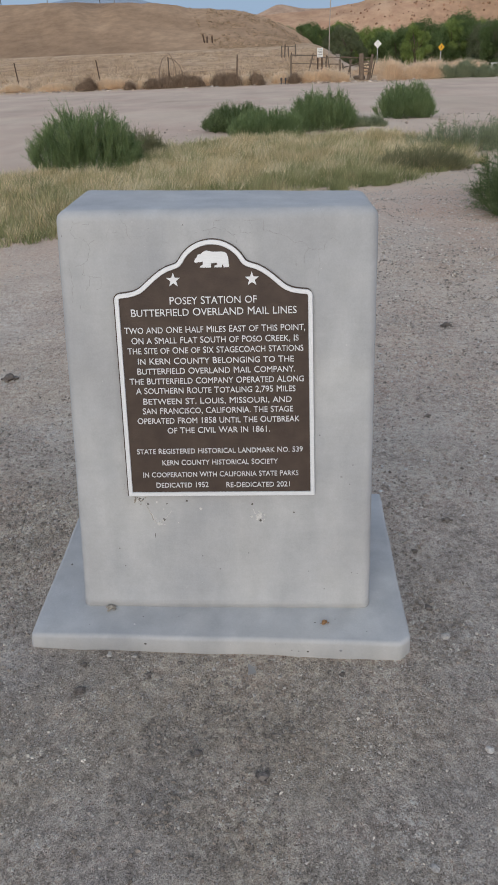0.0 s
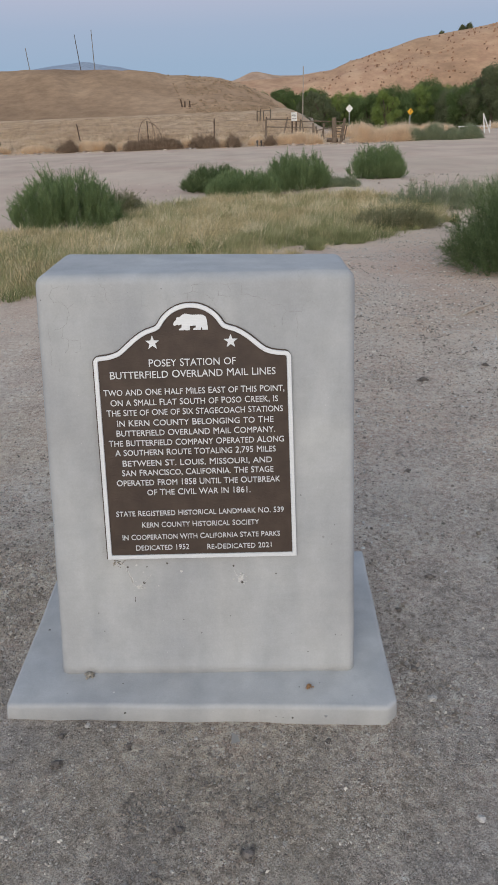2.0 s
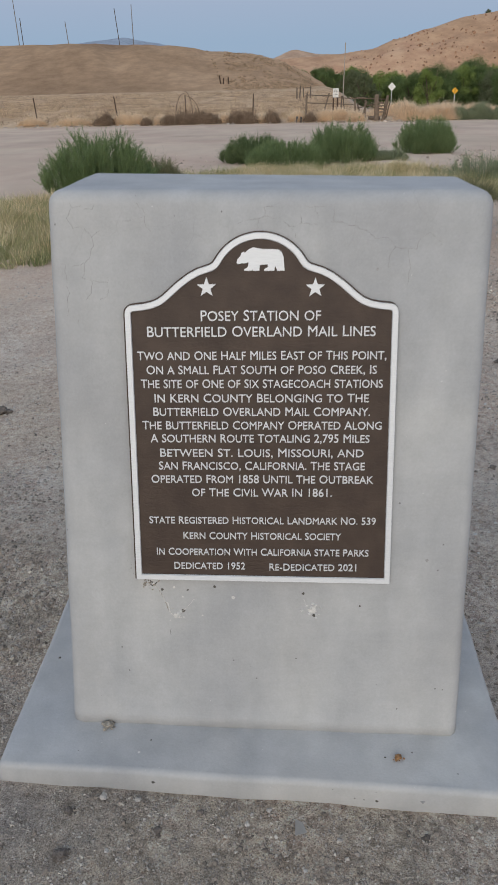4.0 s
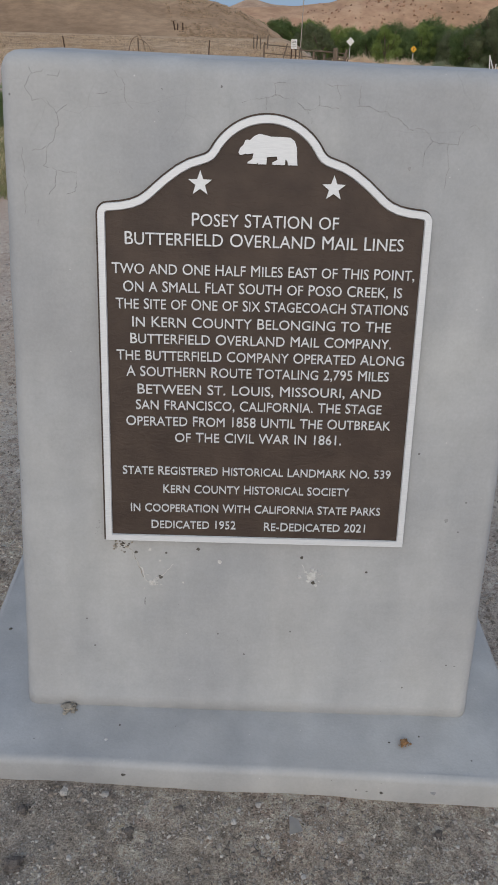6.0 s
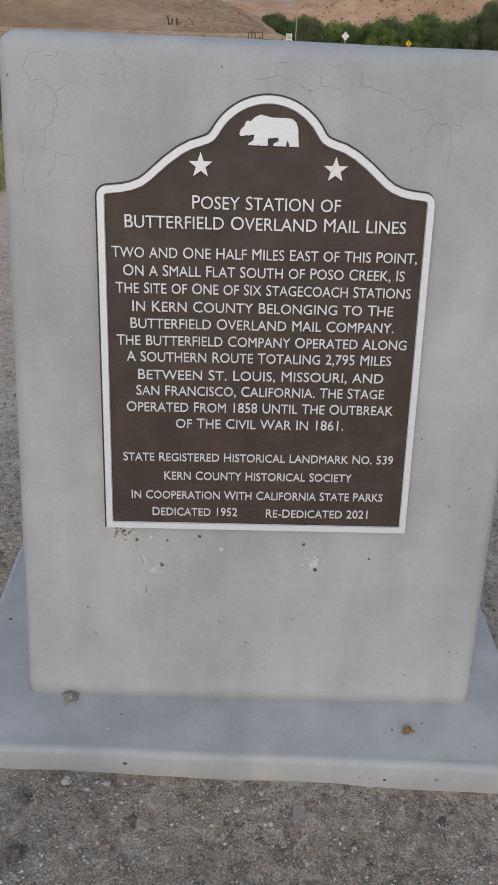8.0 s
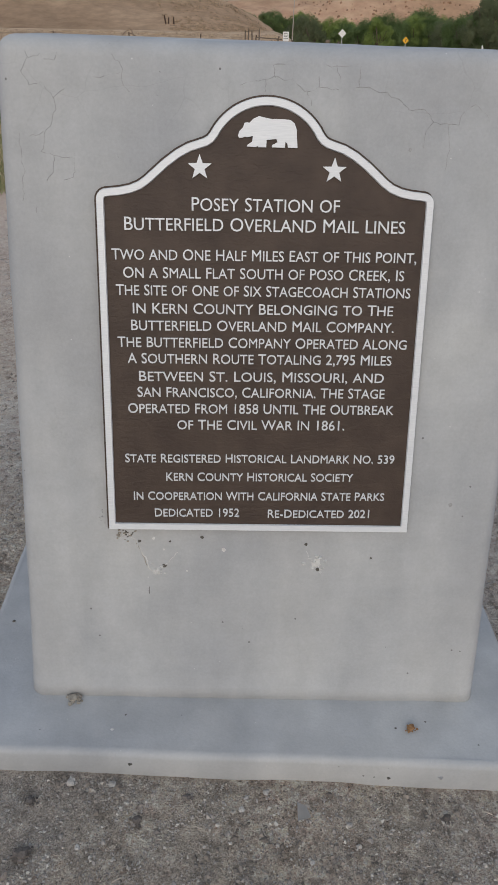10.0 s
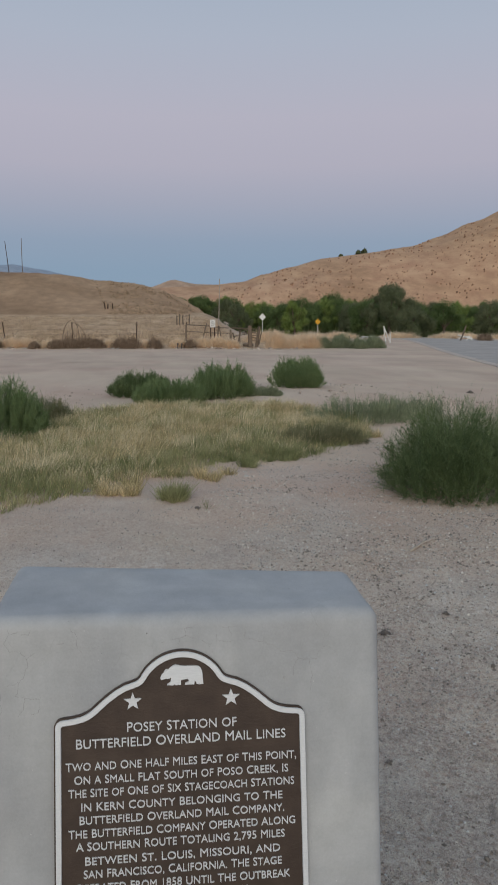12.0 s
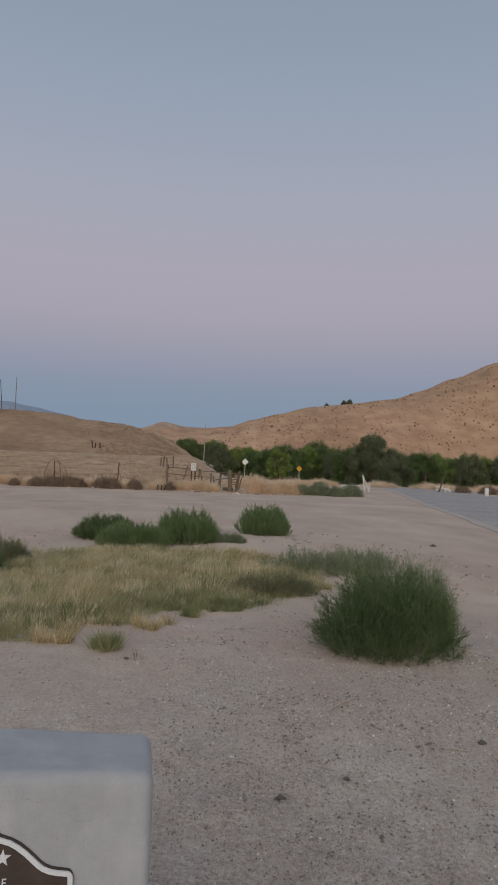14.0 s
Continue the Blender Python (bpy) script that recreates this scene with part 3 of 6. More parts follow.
def monument():
    top = empty("monument", (0, 0, 0), "grey painted stucco monument block with sloped front on wide slab base", "monument")
    bm = bmesh.new()
    z0, z1 = 0.09, 1.325
    solid(bm, [(-0.476, FRONT_LEFT, z0), (0.468, FRONT_RIGHT, z0), (0.465, 0.465, z0), (-0.471, 0.565, z0)],
          [(-0.437, FRONT_TOP, z1 + 0.008), (0.471, FRONT_TOP, z1 - 0.004), (0.463, 0.445, z1 - 0.002), (-0.437, 0.545, z1 + 0.010)])
    upright = [e for e in bm.edges if abs(e.verts[0].co.z - e.verts[1].co.z) > 0.5]
    upper = [e for e in bm.edges if min(v.co.z for v in e.verts) > 1.2]
    bmesh.ops.bevel(bm, geom=upright + upper, offset=0.030, segments=5, affect="EDGES", profile=0.5)
    for _ in range(5):
        long = [e for e in bm.edges if e.calc_length() > 0.07]
        bmesh.ops.subdivide_edges(bm, edges=long, cuts=1, use_grid_fill=True)
    roughen(bm, 0.0022, 7)
    skin = BVHTree.FromBMesh(bm)
    part("block", bm, STUCCO, top, "grey painted stucco with hairline cracks", smooth=True)
    bm = bmesh.new()
    z0, z1 = -0.09, 0.098
    base = [(-0.632, -0.190), (0.530, -0.245), (0.587, -0.190), (0.60, 0.65), (-0.635, 0.69)]
    crown = [(-0.618, -0.177), (0.546, -0.2305), (0.577, -0.200), (0.592, 0.64), (-0.622, 0.68)]
    foot = [(x * 0.95, y + 0.035 if y < 0 else y - 0.035, z0) for x, y in base]
    lip = [(0.3 * x + 0.7 * a, 0.3 * y + 0.7 * b, 0.046 - 0.020 * x) for (x, y), (a, b) in zip(base, crown)]
    vs = [[bm.verts.new(c) for c in row] for row in (foot, lip, [(x, y, z1) for x, y in crown])]
    bm.faces.new(vs[2])
    for lo, hi in zip(vs, vs[1:]):
        for i in range(5):
            bm.faces.new((lo[i], lo[(i + 1) % 5], hi[(i + 1) % 5], hi[i]))
    bmesh.ops.recalc_face_normals(bm, faces=bm.faces)
    bmesh.ops.bevel(bm, geom=[e for e in bm.edges if max(v.co.z for v in e.verts) > 0.08], offset=0.014, segments=3, affect="EDGES", profile=0.55)
    for _ in range(5):
        long = [e for e in bm.edges if e.calc_length() > 0.06]
        bmesh.ops.subdivide_edges(bm, edges=long, cuts=1, use_grid_fill=True)
    roughen(bm, 0.004, 5)
    part("slab", bm, STUCCO, top, "wide low grey slab with worn front edge", smooth=True)
    return skin


BLOCK_SKIN = monument()


# ---- plaque ----
def on_face(u, v):
    """A point on the block's front: u across, v up the slope from the plaque's lower edge."""
    z = 0.5 + v * math.cos(FACE)
    hit = BLOCK_SKIN.ray_cast(Vector((u, -1, z)), Vector((0, 1, 0)))[0]
    return hit or Vector((u, front(u, z), z))


FACE_POSE = Matrix.Translation((0, 0, 0.5)) @ pose(0, 0, 0, 90 - 9.8) @ pose(0, 0, -0.0178)


def arc(cx, cy, r, a0, a1, n):
    return [(cx + r * math.cos(radians(a0 + (a1 - a0) * i / n)), cy + r * math.sin(radians(a0 + (a1 - a0) * i / n))) for i in range(n + 1)]


def outline():
    """Half of the bell-shaped edge from the foot up to the arch's top, then mirrored."""
    half = [(0.2895, -0.004), (0.2868, 0.300), (0.2842, 0.596)]
    half += arc(0.2662, 0.6010, 0.018, 0, 85, 5)
    half += [(0.245, 0.6212), (0.228, 0.6247), (0.2135, 0.6305), (0.2025, 0.638), (0.190, 0.6488), (0.172, 0.6642), (0.150, 0.6800), (0.130, 0.6905), (0.114, 0.6955), (0.1035, 0.6990), (0.0975, 0.7025), (0.0925, 0.7085)]
    half += arc(0, 0.655, 0.107, 35, 90, 12)
    loop = half + [(-x, y) for x, y in reversed(half[:-1])]
    return [(x, y - 0.005 * (x + 0.29) / 0.58) if y < 0.1 else (x, y) for x, y in loop]


def inset(loop, d):
    n, out = len(loop), []
    for i in range(n):
        p, a, b = Vector(loop[i]), Vector(loop[i - 1]), Vector(loop[(i + 1) % n])
        e0, e1 = (p - a).normalized(), (b - p).normalized()
        n0, n1 = Vector((-e0.y, e0.x)), Vector((-e1.y, e1.x))
        m = (n0 + n1).normalized()
        out.append(tuple(p + m * d / max(0.5, m.dot(n0))))
    return out


def prism(bm, loop, z0, z1):
    a = [bm.verts.new((x, y, z0)) for x, y in loop]
    b = [bm.verts.new((x, y, z1)) for x, y in loop]
    n = len(loop)
    for i in range(n):
        bm.faces.new((a[i], a[(i + 1) % n], b[(i + 1) % n], b[i]))
    bm.faces.new(b)
    bm.faces.new(a[::-1])


def ring(bm, outer, inner, z0, z1):
    n = len(outer)
    ao, bo = [bm.verts.new((x, y, z0)) for x, y in outer], [bm.verts.new((x, y, z1)) for x, y in inset(outer, 0.0012)]
    bi, ai = [bm.verts.new((x, y, z1)) for x, y in inset(inner, -0.0012)], [bm.verts.new((x, y, z0)) for x, y in inner]
    for i in range(n):
        j = (i + 1) % n
        bm.faces.new((ao[i], ao[j], bo[j], bo[i]))
        bm.faces.new((bo[i], bo[j], bi[j], bi[i]))
        bm.faces.new((bi[i], bi[j], ai[j], ai[i]))


LINES = [
    ("Posey Station of", -0.1245, 0.1250, 0.5852, 0.0215), ("Butterfield Overland Mail Lines", -0.2385, 0.2385, 0.5525, 0.0215),
    ("Two and One Half Miles East of This Point,", -0.2620, 0.2625, 0.5036, 0.0182), ("On a Small Flat South of Poso Creek, Is", -0.2435, 0.2435, 0.4732, 0.0182),
    ("The Site of One of Six Stagecoach Stations", -0.2570, 0.2570, 0.4434, 0.0182), ("In Kern County Belonging to The", -0.2290, 0.2290, 0.4121, 0.0182),
    ("Butterfield Overland Mail Company.", -0.2330, 0.2325, 0.3823, 0.0182), ("The Butterfield Company Operated Along", -0.2580, 0.2580, 0.3522, 0.0182),
    ("A Southern Route Totaling 2,795 Miles", -0.2415, 0.2330, 0.3229, 0.0182), ("Between St. Louis, Missouri, and", -0.2220, 0.2215, 0.2903, 0.0182),
    ("San Francisco, California. The Stage", -0.2258, 0.2250, 0.2608, 0.0182), ("Operated From 1858 Until The Outbreak", -0.2440, 0.2440, 0.2299, 0.0182),
    ("of The Civil War In 1861.", -0.1547, 0.1547, 0.1990, 0.0182), ("State Registered Historical Landmark No. 539", -0.2530, 0.2530, 0.1337, 0.0165),
    ("Kern County Historical Society", -0.1772, 0.1769, 0.0966, 0.0165), ("In Cooperation With California State Parks", -0.2394, 0.2394, 0.0575, 0.0165),
    ("Dedicated 1952", -0.2005, -0.0385, 0.0229, 0.0165), ("Re-Dedicated 2021", 0.0167, 0.2129, 0.0212, 0.0165),
]


def written(text):
    """A mesh of the text in capitals, the first of each word larger, one unit of font size high."""
    cu = bpy.data.curves.new("lettering", "FONT")
    cu.body, cu.size, cu.extrude, cu.resolution_u, cu.small_caps_scale = text, 1.0, 0.5, 3, 0.93
    cu.space_word = 1.1
    for i in range(len(text)):
        cu.body_format[i].use_small_caps = True
    ob = new("lettering", cu)
    bpy.context.view_layer.update()
    me = bpy.data.meshes.new_from_object(ob.evaluated_get(bpy.context.evaluated_depsgraph_get()))
    bpy.data.objects.remove(ob)
    bpy.data.curves.remove(cu)
    return me


def coords(me):
    a = np.empty(len(me.vertices) * 3)
    me.vertices.foreach_get("co", a)
    return a.reshape(-1, 3)


def bear_shape():
    """A plain four-legged silhouette."""
    body = [(-0.0480, 0.7035), (-0.0455, 0.7105), (-0.0400, 0.7155), (-0.0375, 0.7225), (-0.0330, 0.7235), (-0.0300, 0.7225), (-0.0230, 0.7290), (-0.0140, 0.7330),
            (-0.0050, 0.7310), (0.0050, 0.7290), (0.0250, 0.7290), (0.0370, 0.7280), (0.0440, 0.7230), (0.0478, 0.7130), (0.0485, 0.7000), (0.0500, 0.6860),
            (0.0345, 0.6860), (0.0330, 0.6920), (0.0300, 0.6950), (0.0290, 0.6860), (0.0080, 0.6862), (0.0085, 0.6900), (0.0170, 0.6940), (0.0150, 0.6990),
            (-0.0010, 0.6975), (-0.0015, 0.6862), (-0.0150, 0.6862), (-0.0155, 0.6885), (-0.0180, 0.6862), (-0.0330, 0.6870), (-0.0325, 0.6895), (-0.0250, 0.6940),
            (-0.0235, 0.7030), (-0.0330, 0.7010), (-0.0370, 0.7020), (-0.0400, 0.7005), (-0.0460, 0.7000)]
    return body[::-1]


def plaque():
    top = empty("plaque", (0, 0, 0), "brown bronze historical landmark plaque with pale raised lettering and border", "plaque")
    edge = outline()
    field = inset(edge, 0.0135)
    bm = bmesh.new()
    # plate reaches past the border above and at left, as a dark outline
    wide = [(x2 if abs(x2) < 0.27 or x2 < 0 else x, y2 if y > 0.3 else y) for (x, y), (x2, y2) in zip(edge, inset(edge, -0.0030))]
    prism(bm, wide, -0.010, 0.0135)
    ob = part("plate", bm, BROWN, top, "dark brown leather-grained bronze plate")
    bm = bmesh.new()
    ring(bm, inset(edge, 0.0010), inset(field, -0.0004), 0.0125, 0.0158)
    rim = part("rim", bm, BROWN, top, "dark brown edge under the pale border")
    bm = bmesh.new()
    ring(bm, edge, field, 0.0150, 0.0185)
    bd = part("border", bm, PALE, top, "pale brushed metal border")
    for o in (ob, rim, bd):
        o.matrix_basis = FACE_POSE
    tall = coords(written("H"))
    cap = tall[:, 1].max() - tall[:, 1].min()
    for text, u0, u1, base, height in LINES:
        me = written(text)
        a = coords(me)
        sx = (u1 - u0) / (a[:, 0].max() - a[:, 0].min())
        a[:, 0] = u0 + (a[:, 0] - a[:, 0].min()) * sx
        a[:, 1] = base + a[:, 1] * height / cap
        a[:, 2] = 0.0147 + a[:, 2] * 0.0034
        me.vertices.foreach_set("co", a.ravel())
        me.update()
        link_mesh("lettering", me, PALE, top, "pale raised capital letters").matrix_basis = FACE_POSE
    for cx, cy in ((-0.1108, 0.6535), (0.1128, 0.6515)):
        pts = []
        for k in range(10):
            r = 0.0208 if k % 2 == 0 else 0.0084
            t = radians(90 + 36 * k)
            pts.append((cx + r * math.cos(t), cy + r * math.sin(t)))
        bm = bmesh.new()
        prism(bm, pts, 0.013, 0.0175)
        part("star", bm, PALE, top, "pale raised five-pointed star").matrix_basis = FACE_POSE
    bm = bmesh.new()
    prism(bm, bear_shape(), 0.013, 0.0175)
    part("emblem", bm, PALE, top, "pale raised plain emblem shape").matrix_basis = FACE_POSE
    return top


plaque()


# ---- marks on the monument ----
def lump(bm, at, r, squash=0.6, jag=0.35, sub=3):
    """A stone: a ball cut by random planes, then roughened."""
    res = bmesh.ops.create_icosphere(bm, subdivisions=sub, radius=1.0)
    off = Vector([random.uniform(0, 90)] * 3)
    cuts = []
    for _ in range(11):
        n = Vector([random.gauss(0, 1) for _ in range(3)]).normalized()
        cuts.append((n, random.uniform(0.62, 0.92)))
    for v in res["verts"]:
        k = min([1.0] + [d / v.co.dot(n) for n, d in cuts if v.co.dot(n) > 0.2])
        k *= 1 + jag * 0.5 * (noise.noise(v.co * 2 + off) + 0.5 * noise.noise(v.co * 5 + off))
        v.co = Vector((v.co.x * r * k, v.co.y * r * k, v.co.z * r * squash * k)) + Vector(at)


def one_lump(name, at, r, mat, label, category, squash=0.6, jag=0.35, sub=3, group="", flat=None):
    bm = bmesh.new()
    lump(bm, (0, 0, 0), r, squash, jag, sub)
    ob = part(name, bm, mat)
    ob.matrix_basis = flat if flat else pose(*at)
    return tagged(ob, label, category, group)


def crumble(name, at, r, mat, label, category, group="", flat=0.5):
    """A crumbling lump: small angular bits pressed together into a low heap."""
    ob = None
    rng = random.Random(int(abs(at[0] * 3100 + at[1] * 1700)) + 4)
    for k in range(16):
        a, q = rng.uniform(0, 6.283), 0.0 if k == 0 else rng.uniform(0.15, 0.95)
        size = r * (0.55 if k == 0 else rng.uniform(0.14, 0.42) * (1.15 - 0.5 * q))
        spot = Vector((math.cos(a) * q * r, math.sin(a) * q * r * 0.85, r * flat * (1 - q) * 0.55))
        bm = bmesh.new()
        res = bmesh.ops.create_icosphere(bm, subdivisions=2 if k == 0 else 1, radius=1.0)
        off = Vector((rng.uniform(0, 90), rng.uniform(0, 90), 4.0))
        for v in res["verts"]:
            c = v.co.copy()
            g = 0.9 + 0.42 * noise.noise(c * 1.4 + off) + 0.2 * noise.noise(c * 3.6 + off)
            v.co = spot + Vector((c.x, c.y, c.z * (flat + 0.2))) * size * g
        if k == 0:
            ob = part(name, bm, mat)
        else:
            part("crumb", bm, mat, ob)
    ob.matrix_basis = pose(*at)
    return tagged(ob, label, category, group)


crumble("mortar_lump", (-0.384, -0.058, 0.100), 0.022, MORTAR, "crumbly sandy mortar lump stuck on the slab", "mortar lump", "", 0.4)
crumble("rusty_lump", (0.315, -0.139, 0.102), 0.015, RUSTSTONE, "rust-orange crumbly stone lump stuck on the slab", "stone", "", 0.5)
HOLE, FLECK = "small dark pit in stucco", "pale plaster fleck on the stucco"
for u, v, r, mat, nm, lab in [(0.119, -0.098, 0.0046, DARK, "plug_hole", "dark chipped old anchor hole in stucco"), (-0.186, -0.094, 0.0048, DARK, "plug_hole", "dark chipped old anchor hole in stucco"),
                              (0.114, -0.083, 0.0105, CHIP, "plaster_chip", "white broken plaster beside an anchor hole"), (-0.201, -0.107, 0.0085, CHIP, "plaster_chip", "white broken plaster beside an anchor hole"),
                              (-0.111, -0.031, 0.0044, DARK, "plug_hole", HOLE), (0.094, -0.042, 0.0042, DARK, "plug_hole", HOLE), (-0.174, -0.040, 0.0026, DARK, "plug_hole", HOLE),
                              (-0.234, -0.040, 0.0038, DARK, "plug_hole", HOLE), (0.2247, -0.0709, 0.003, DARK, "plug_hole", HOLE), (0.239, 0.684, 0.0032, SEAM, "plug_hole", "small grey chip in stucco"),
                              (0.3712, 0.0455, 0.0045, SEAM, "plug_hole", "faint grey stain pit in stucco"), (-0.068, -0.057, 0.0050, CHIP, "plaster_chip", FLECK), (-0.206, -0.034, 0.0038, CHIP, "plaster_chip", FLECK),
                              (-0.141, -0.105, 0.0028, CHIP, "plaster_chip", FLECK), (-0.186, -0.058, 0.0024, CHIP, "plaster_chip", FLECK)]:
    one_lump(nm, None, r * 0.9, mat, lab, "chip", 0.25, 0.8, flat=Matrix.Translation(on_face(u, v)) @ pose(0, 0, 0, 90 - 9.8))


def crumbs(name, spots, r, mat, label, seed, n):
    """Bits of plaster and dirt caught on the block's front, strewn along a line of spots."""
    rng = random.Random(seed)
    bm = bmesh.new()
    for _ in range(n):
        k = rng.randrange(len(spots))
        u, v = spots[k]
        q = on_face(u + rng.gauss(0, r * 1.3), v + rng.gauss(0, r))
        lump(bm, q, r * rng.uniform(0.2, 0.6), 0.6, 0.9, 2)
    tagged(part(name, bm, mat), label, "crumbs")


crumbs("crumbs", [(-0.272, -0.026), (-0.262, -0.028), (-0.255, -0.022)], 0.0062, MORTAR, "sandy crumbs caught under the plaque corner", 3, 16)
crumbs("grime", [(-0.262, -0.024), (-0.254, -0.026)], 0.0045, DARK, "dark grime caught under the plaque corner", 4, 9)
crumbs("plaster_bits", [(-0.206, -0.107), (-0.199, -0.106), (-0.192, -0.102)], 0.0075, CHIP, "white plaster bits round an old anchor hole", 5, 12)
crumbs("plaster_bits", [(0.111, -0.083), (0.115, -0.084), (0.119, -0.086)], 0.0105, CHIP, "white plaster bits round an old anchor hole", 6, 14)
crumbs("grime", [(-0.303, 0.012), (-0.305, 0.0), (-0.300, 0.024)], 0.0042, SEAM, "grey grime beside the plaque edge", 7, 12)


def crack(pts, r, mat, label, wander=0.0):
    bm = bmesh.new()
    rng = random.Random(int(abs(pts[0][0]) * 9999))
    fine = []
    for (u0, v0), (u1, v1) in zip(pts, pts[1:]):
        k = max(2, int(math.hypot(u1 - u0, v1 - v0) / 0.006))
        fine += [(u0 + (u1 - u0) * i / k + rng.gauss(0, 0.0012), v0 + (v1 - v0) * i / k + rng.gauss(0, 0.0012)) for i in range(k)]
    fine.append(pts[-1])
    fine = [(u + wander * noise.noise((u * 60, v * 60, 5)), v + wander * noise.noise((u * 60, v * 60, 9))) for u, v in fine]
    for (u0, v0), (u1, v1) in zip(fine, fine[1:]):
        girth = r * (0.25 if wander and noise.noise((u0 * 45, v0 * 45, 1)) < -0.25 else 1.0)
        rod(bm, on_face(u0, v0), on_face(u1, v1), girth * rng.uniform(0.6, 1.2), girth * rng.uniform(0.6, 1.2), 5, girth * 0.3)
    tagged(part("hairline_crack", bm, mat), label, "crack")


crack([(-0.246, -0.035), (-0.234, -0.056), (-0.224, -0.077), (-0.217, -0.098), (-0.208, -0.107)], 0.0015, CHIP, "pale fibre stuck to the stucco below the plaque")
crack([(-0.240, -0.042), (-0.228, -0.072), (-0.220, -0.094)], 0.0009, MORTAR, "sandy fibre stuck to the stucco below the plaque")
crack([(-0.206, -0.107), (-0.190, -0.099), (-0.176, -0.083), (-0.159, -0.064)], 0.0009, CHIP, "pale fibre stuck to the stucco below the plaque")
crack([(-0.219, -0.143), (-0.218, -0.158)], 0.0008, DARK, "short dark scratch in the stucco")
crack([(0.096, -0.058), (0.103, -0.070), (0.110, -0.080)], 0.0007, CHIP, "pale thread above an anchor hole")
crack([(-0.272, -0.032), (-0.258, -0.024), (-0.248, -0.034)], 0.0010, CHIP, "pale fibre under the plaque corner")

LEFT_CRACKS = [[(-0.387, 0.820), (-0.382, 0.813), (-0.364, 0.817)], [(-0.337, 0.821), (-0.342, 0.806), (-0.357, 0.810)], [(-0.385, 0.811), (-0.397, 0.791), (-0.383, 0.771), (-0.364, 0.776), (-0.347, 0.755), (-0.329, 0.766)], [(-0.347, 0.755), (-0.344, 0.737), (-0.352, 0.718), (-0.365, 0.700), (-0.371, 0.670), (-0.353, 0.666), (-0.319, 0.661)], [(-0.367, 0.700), (-0.391, 0.694)], [(-0.316, 0.674), (-0.323, 0.632), (-0.337, 0.628)], [(-0.407, 0.700), (-0.404, 0.643), (-0.408, 0.594)], [(-0.353, 0.666), (-0.354, 0.640), (-0.366, 0.627)]]
TOP_CRACKS = [[(-0.248, 0.817), (-0.236, 0.803), (-0.235, 0.780), (-0.222, 0.763)], [(-0.282, 0.784), (-0.238, 0.791)], [(-0.042, 0.779), (-0.004, 0.787), (0.019, 0.789), (0.037, 0.786), (0.065, 0.768), (0.084, 0.777), (0.116, 0.772)], [(0.037, 0.786), (0.040, 0.805)], [(0.012, 0.788), (0.009, 0.807), (0.026, 0.808)], [(-0.003, 0.787), (-0.004, 0.768)], [(0.093, 0.808), (0.116, 0.806), (0.144, 0.810)], [(0.111, 0.806), (0.116, 0.787)], [(0.148, 0.807), (0.149, 0.778)], [(0.084, 0.777), (0.083, 0.792)], [(0.065, 0.768), (0.071, 0.749)]]
RIGHT_CRACKS = [[(0.141, 0.777), (0.160, 0.778), (0.179, 0.771), (0.194, 0.770), (0.201, 0.764), (0.214, 0.761), (0.233, 0.745), (0.260, 0.746), (0.276, 0.728), (0.295, 0.724), (0.317, 0.725), (0.321, 0.740), (0.340, 0.755), (0.357, 0.744), (0.368, 0.729)], [(0.276, 0.728), (0.262, 0.710), (0.262, 0.687)], [(0.302, 0.723), (0.305, 0.681), (0.301, 0.654)], [(-0.247, 0.671), (-0.246, 0.664)], [(-0.386, 0.585), (-0.388, 0.574)]]
for line in LEFT_CRACKS + TOP_CRACKS + RIGHT_CRACKS:
    crack(line, 0.00054, SEAM, "fine grey hairline crack in the stucco", 0.0025)


for x, y, z, r, mat, lab in [(0.360, -0.2255, 0.066, 0.006, SEAM, "dark smudge on the slab's front edge"), (0.259, -0.2200, 0.058, 0.004, DARK, "small dark pit in the slab's front edge"), (-0.250, -0.1960, 0.072, 0.0045, DARK, "small dark pit in the slab's front edge"),
                             (-0.571, 0.183, 0.0985, 0.004, DARK, "small dark speck on the slab"), (-0.269, -0.099, 0.0985, 0.0028, DARK, "small dark speck on the slab"), (-0.291, -0.136, 0.0985, 0.004, CHIP, "pale fleck on the slab"),
                             (0.286, -0.135, 0.0985, 0.0028, DARK, "small dark speck on the slab"), (0.350, -0.119, 0.0985, 0.0028, DARK, "small dark speck on the slab")]:
    one_lump("speck", (x, y, z), r, mat, lab, "speck", 0.4, 0.8, 2, "specks on the slab")


# ---- plants ----
def blades(base, tip, width, bend=None, segs=1):
    """Vertices and faces of many tapered blades from base to tip (arrays of points), each flat and turned at random."""
    n = len(base)
    ax = tip - base
    side = np.cross(ax, np.random.normal(size=(n, 3)))
    side /= np.linalg.norm(side, axis=1)[:, None] + 1e-9
    side *= np.asarray(width).reshape(-1, 1) / 2
    if segs == 1:
        v = np.stack([base - side, base + side, tip], 1).reshape(-1, 3)
        f = np.arange(n * 3).reshape(-1, 3)
        return v, f.tolist()
    mid = base + ax * 0.55 + (bend if bend is not None else 0)
    v = np.stack([base - side, base + side, mid + side * 0.85, mid - side * 0.85, tip], 1).reshape(-1, 3)
    o = np.arange(n)[:, None] * 5
    f = (o + [0, 1, 2, 3]).tolist() + (o + [3, 2, 4]).tolist()
    return v, f


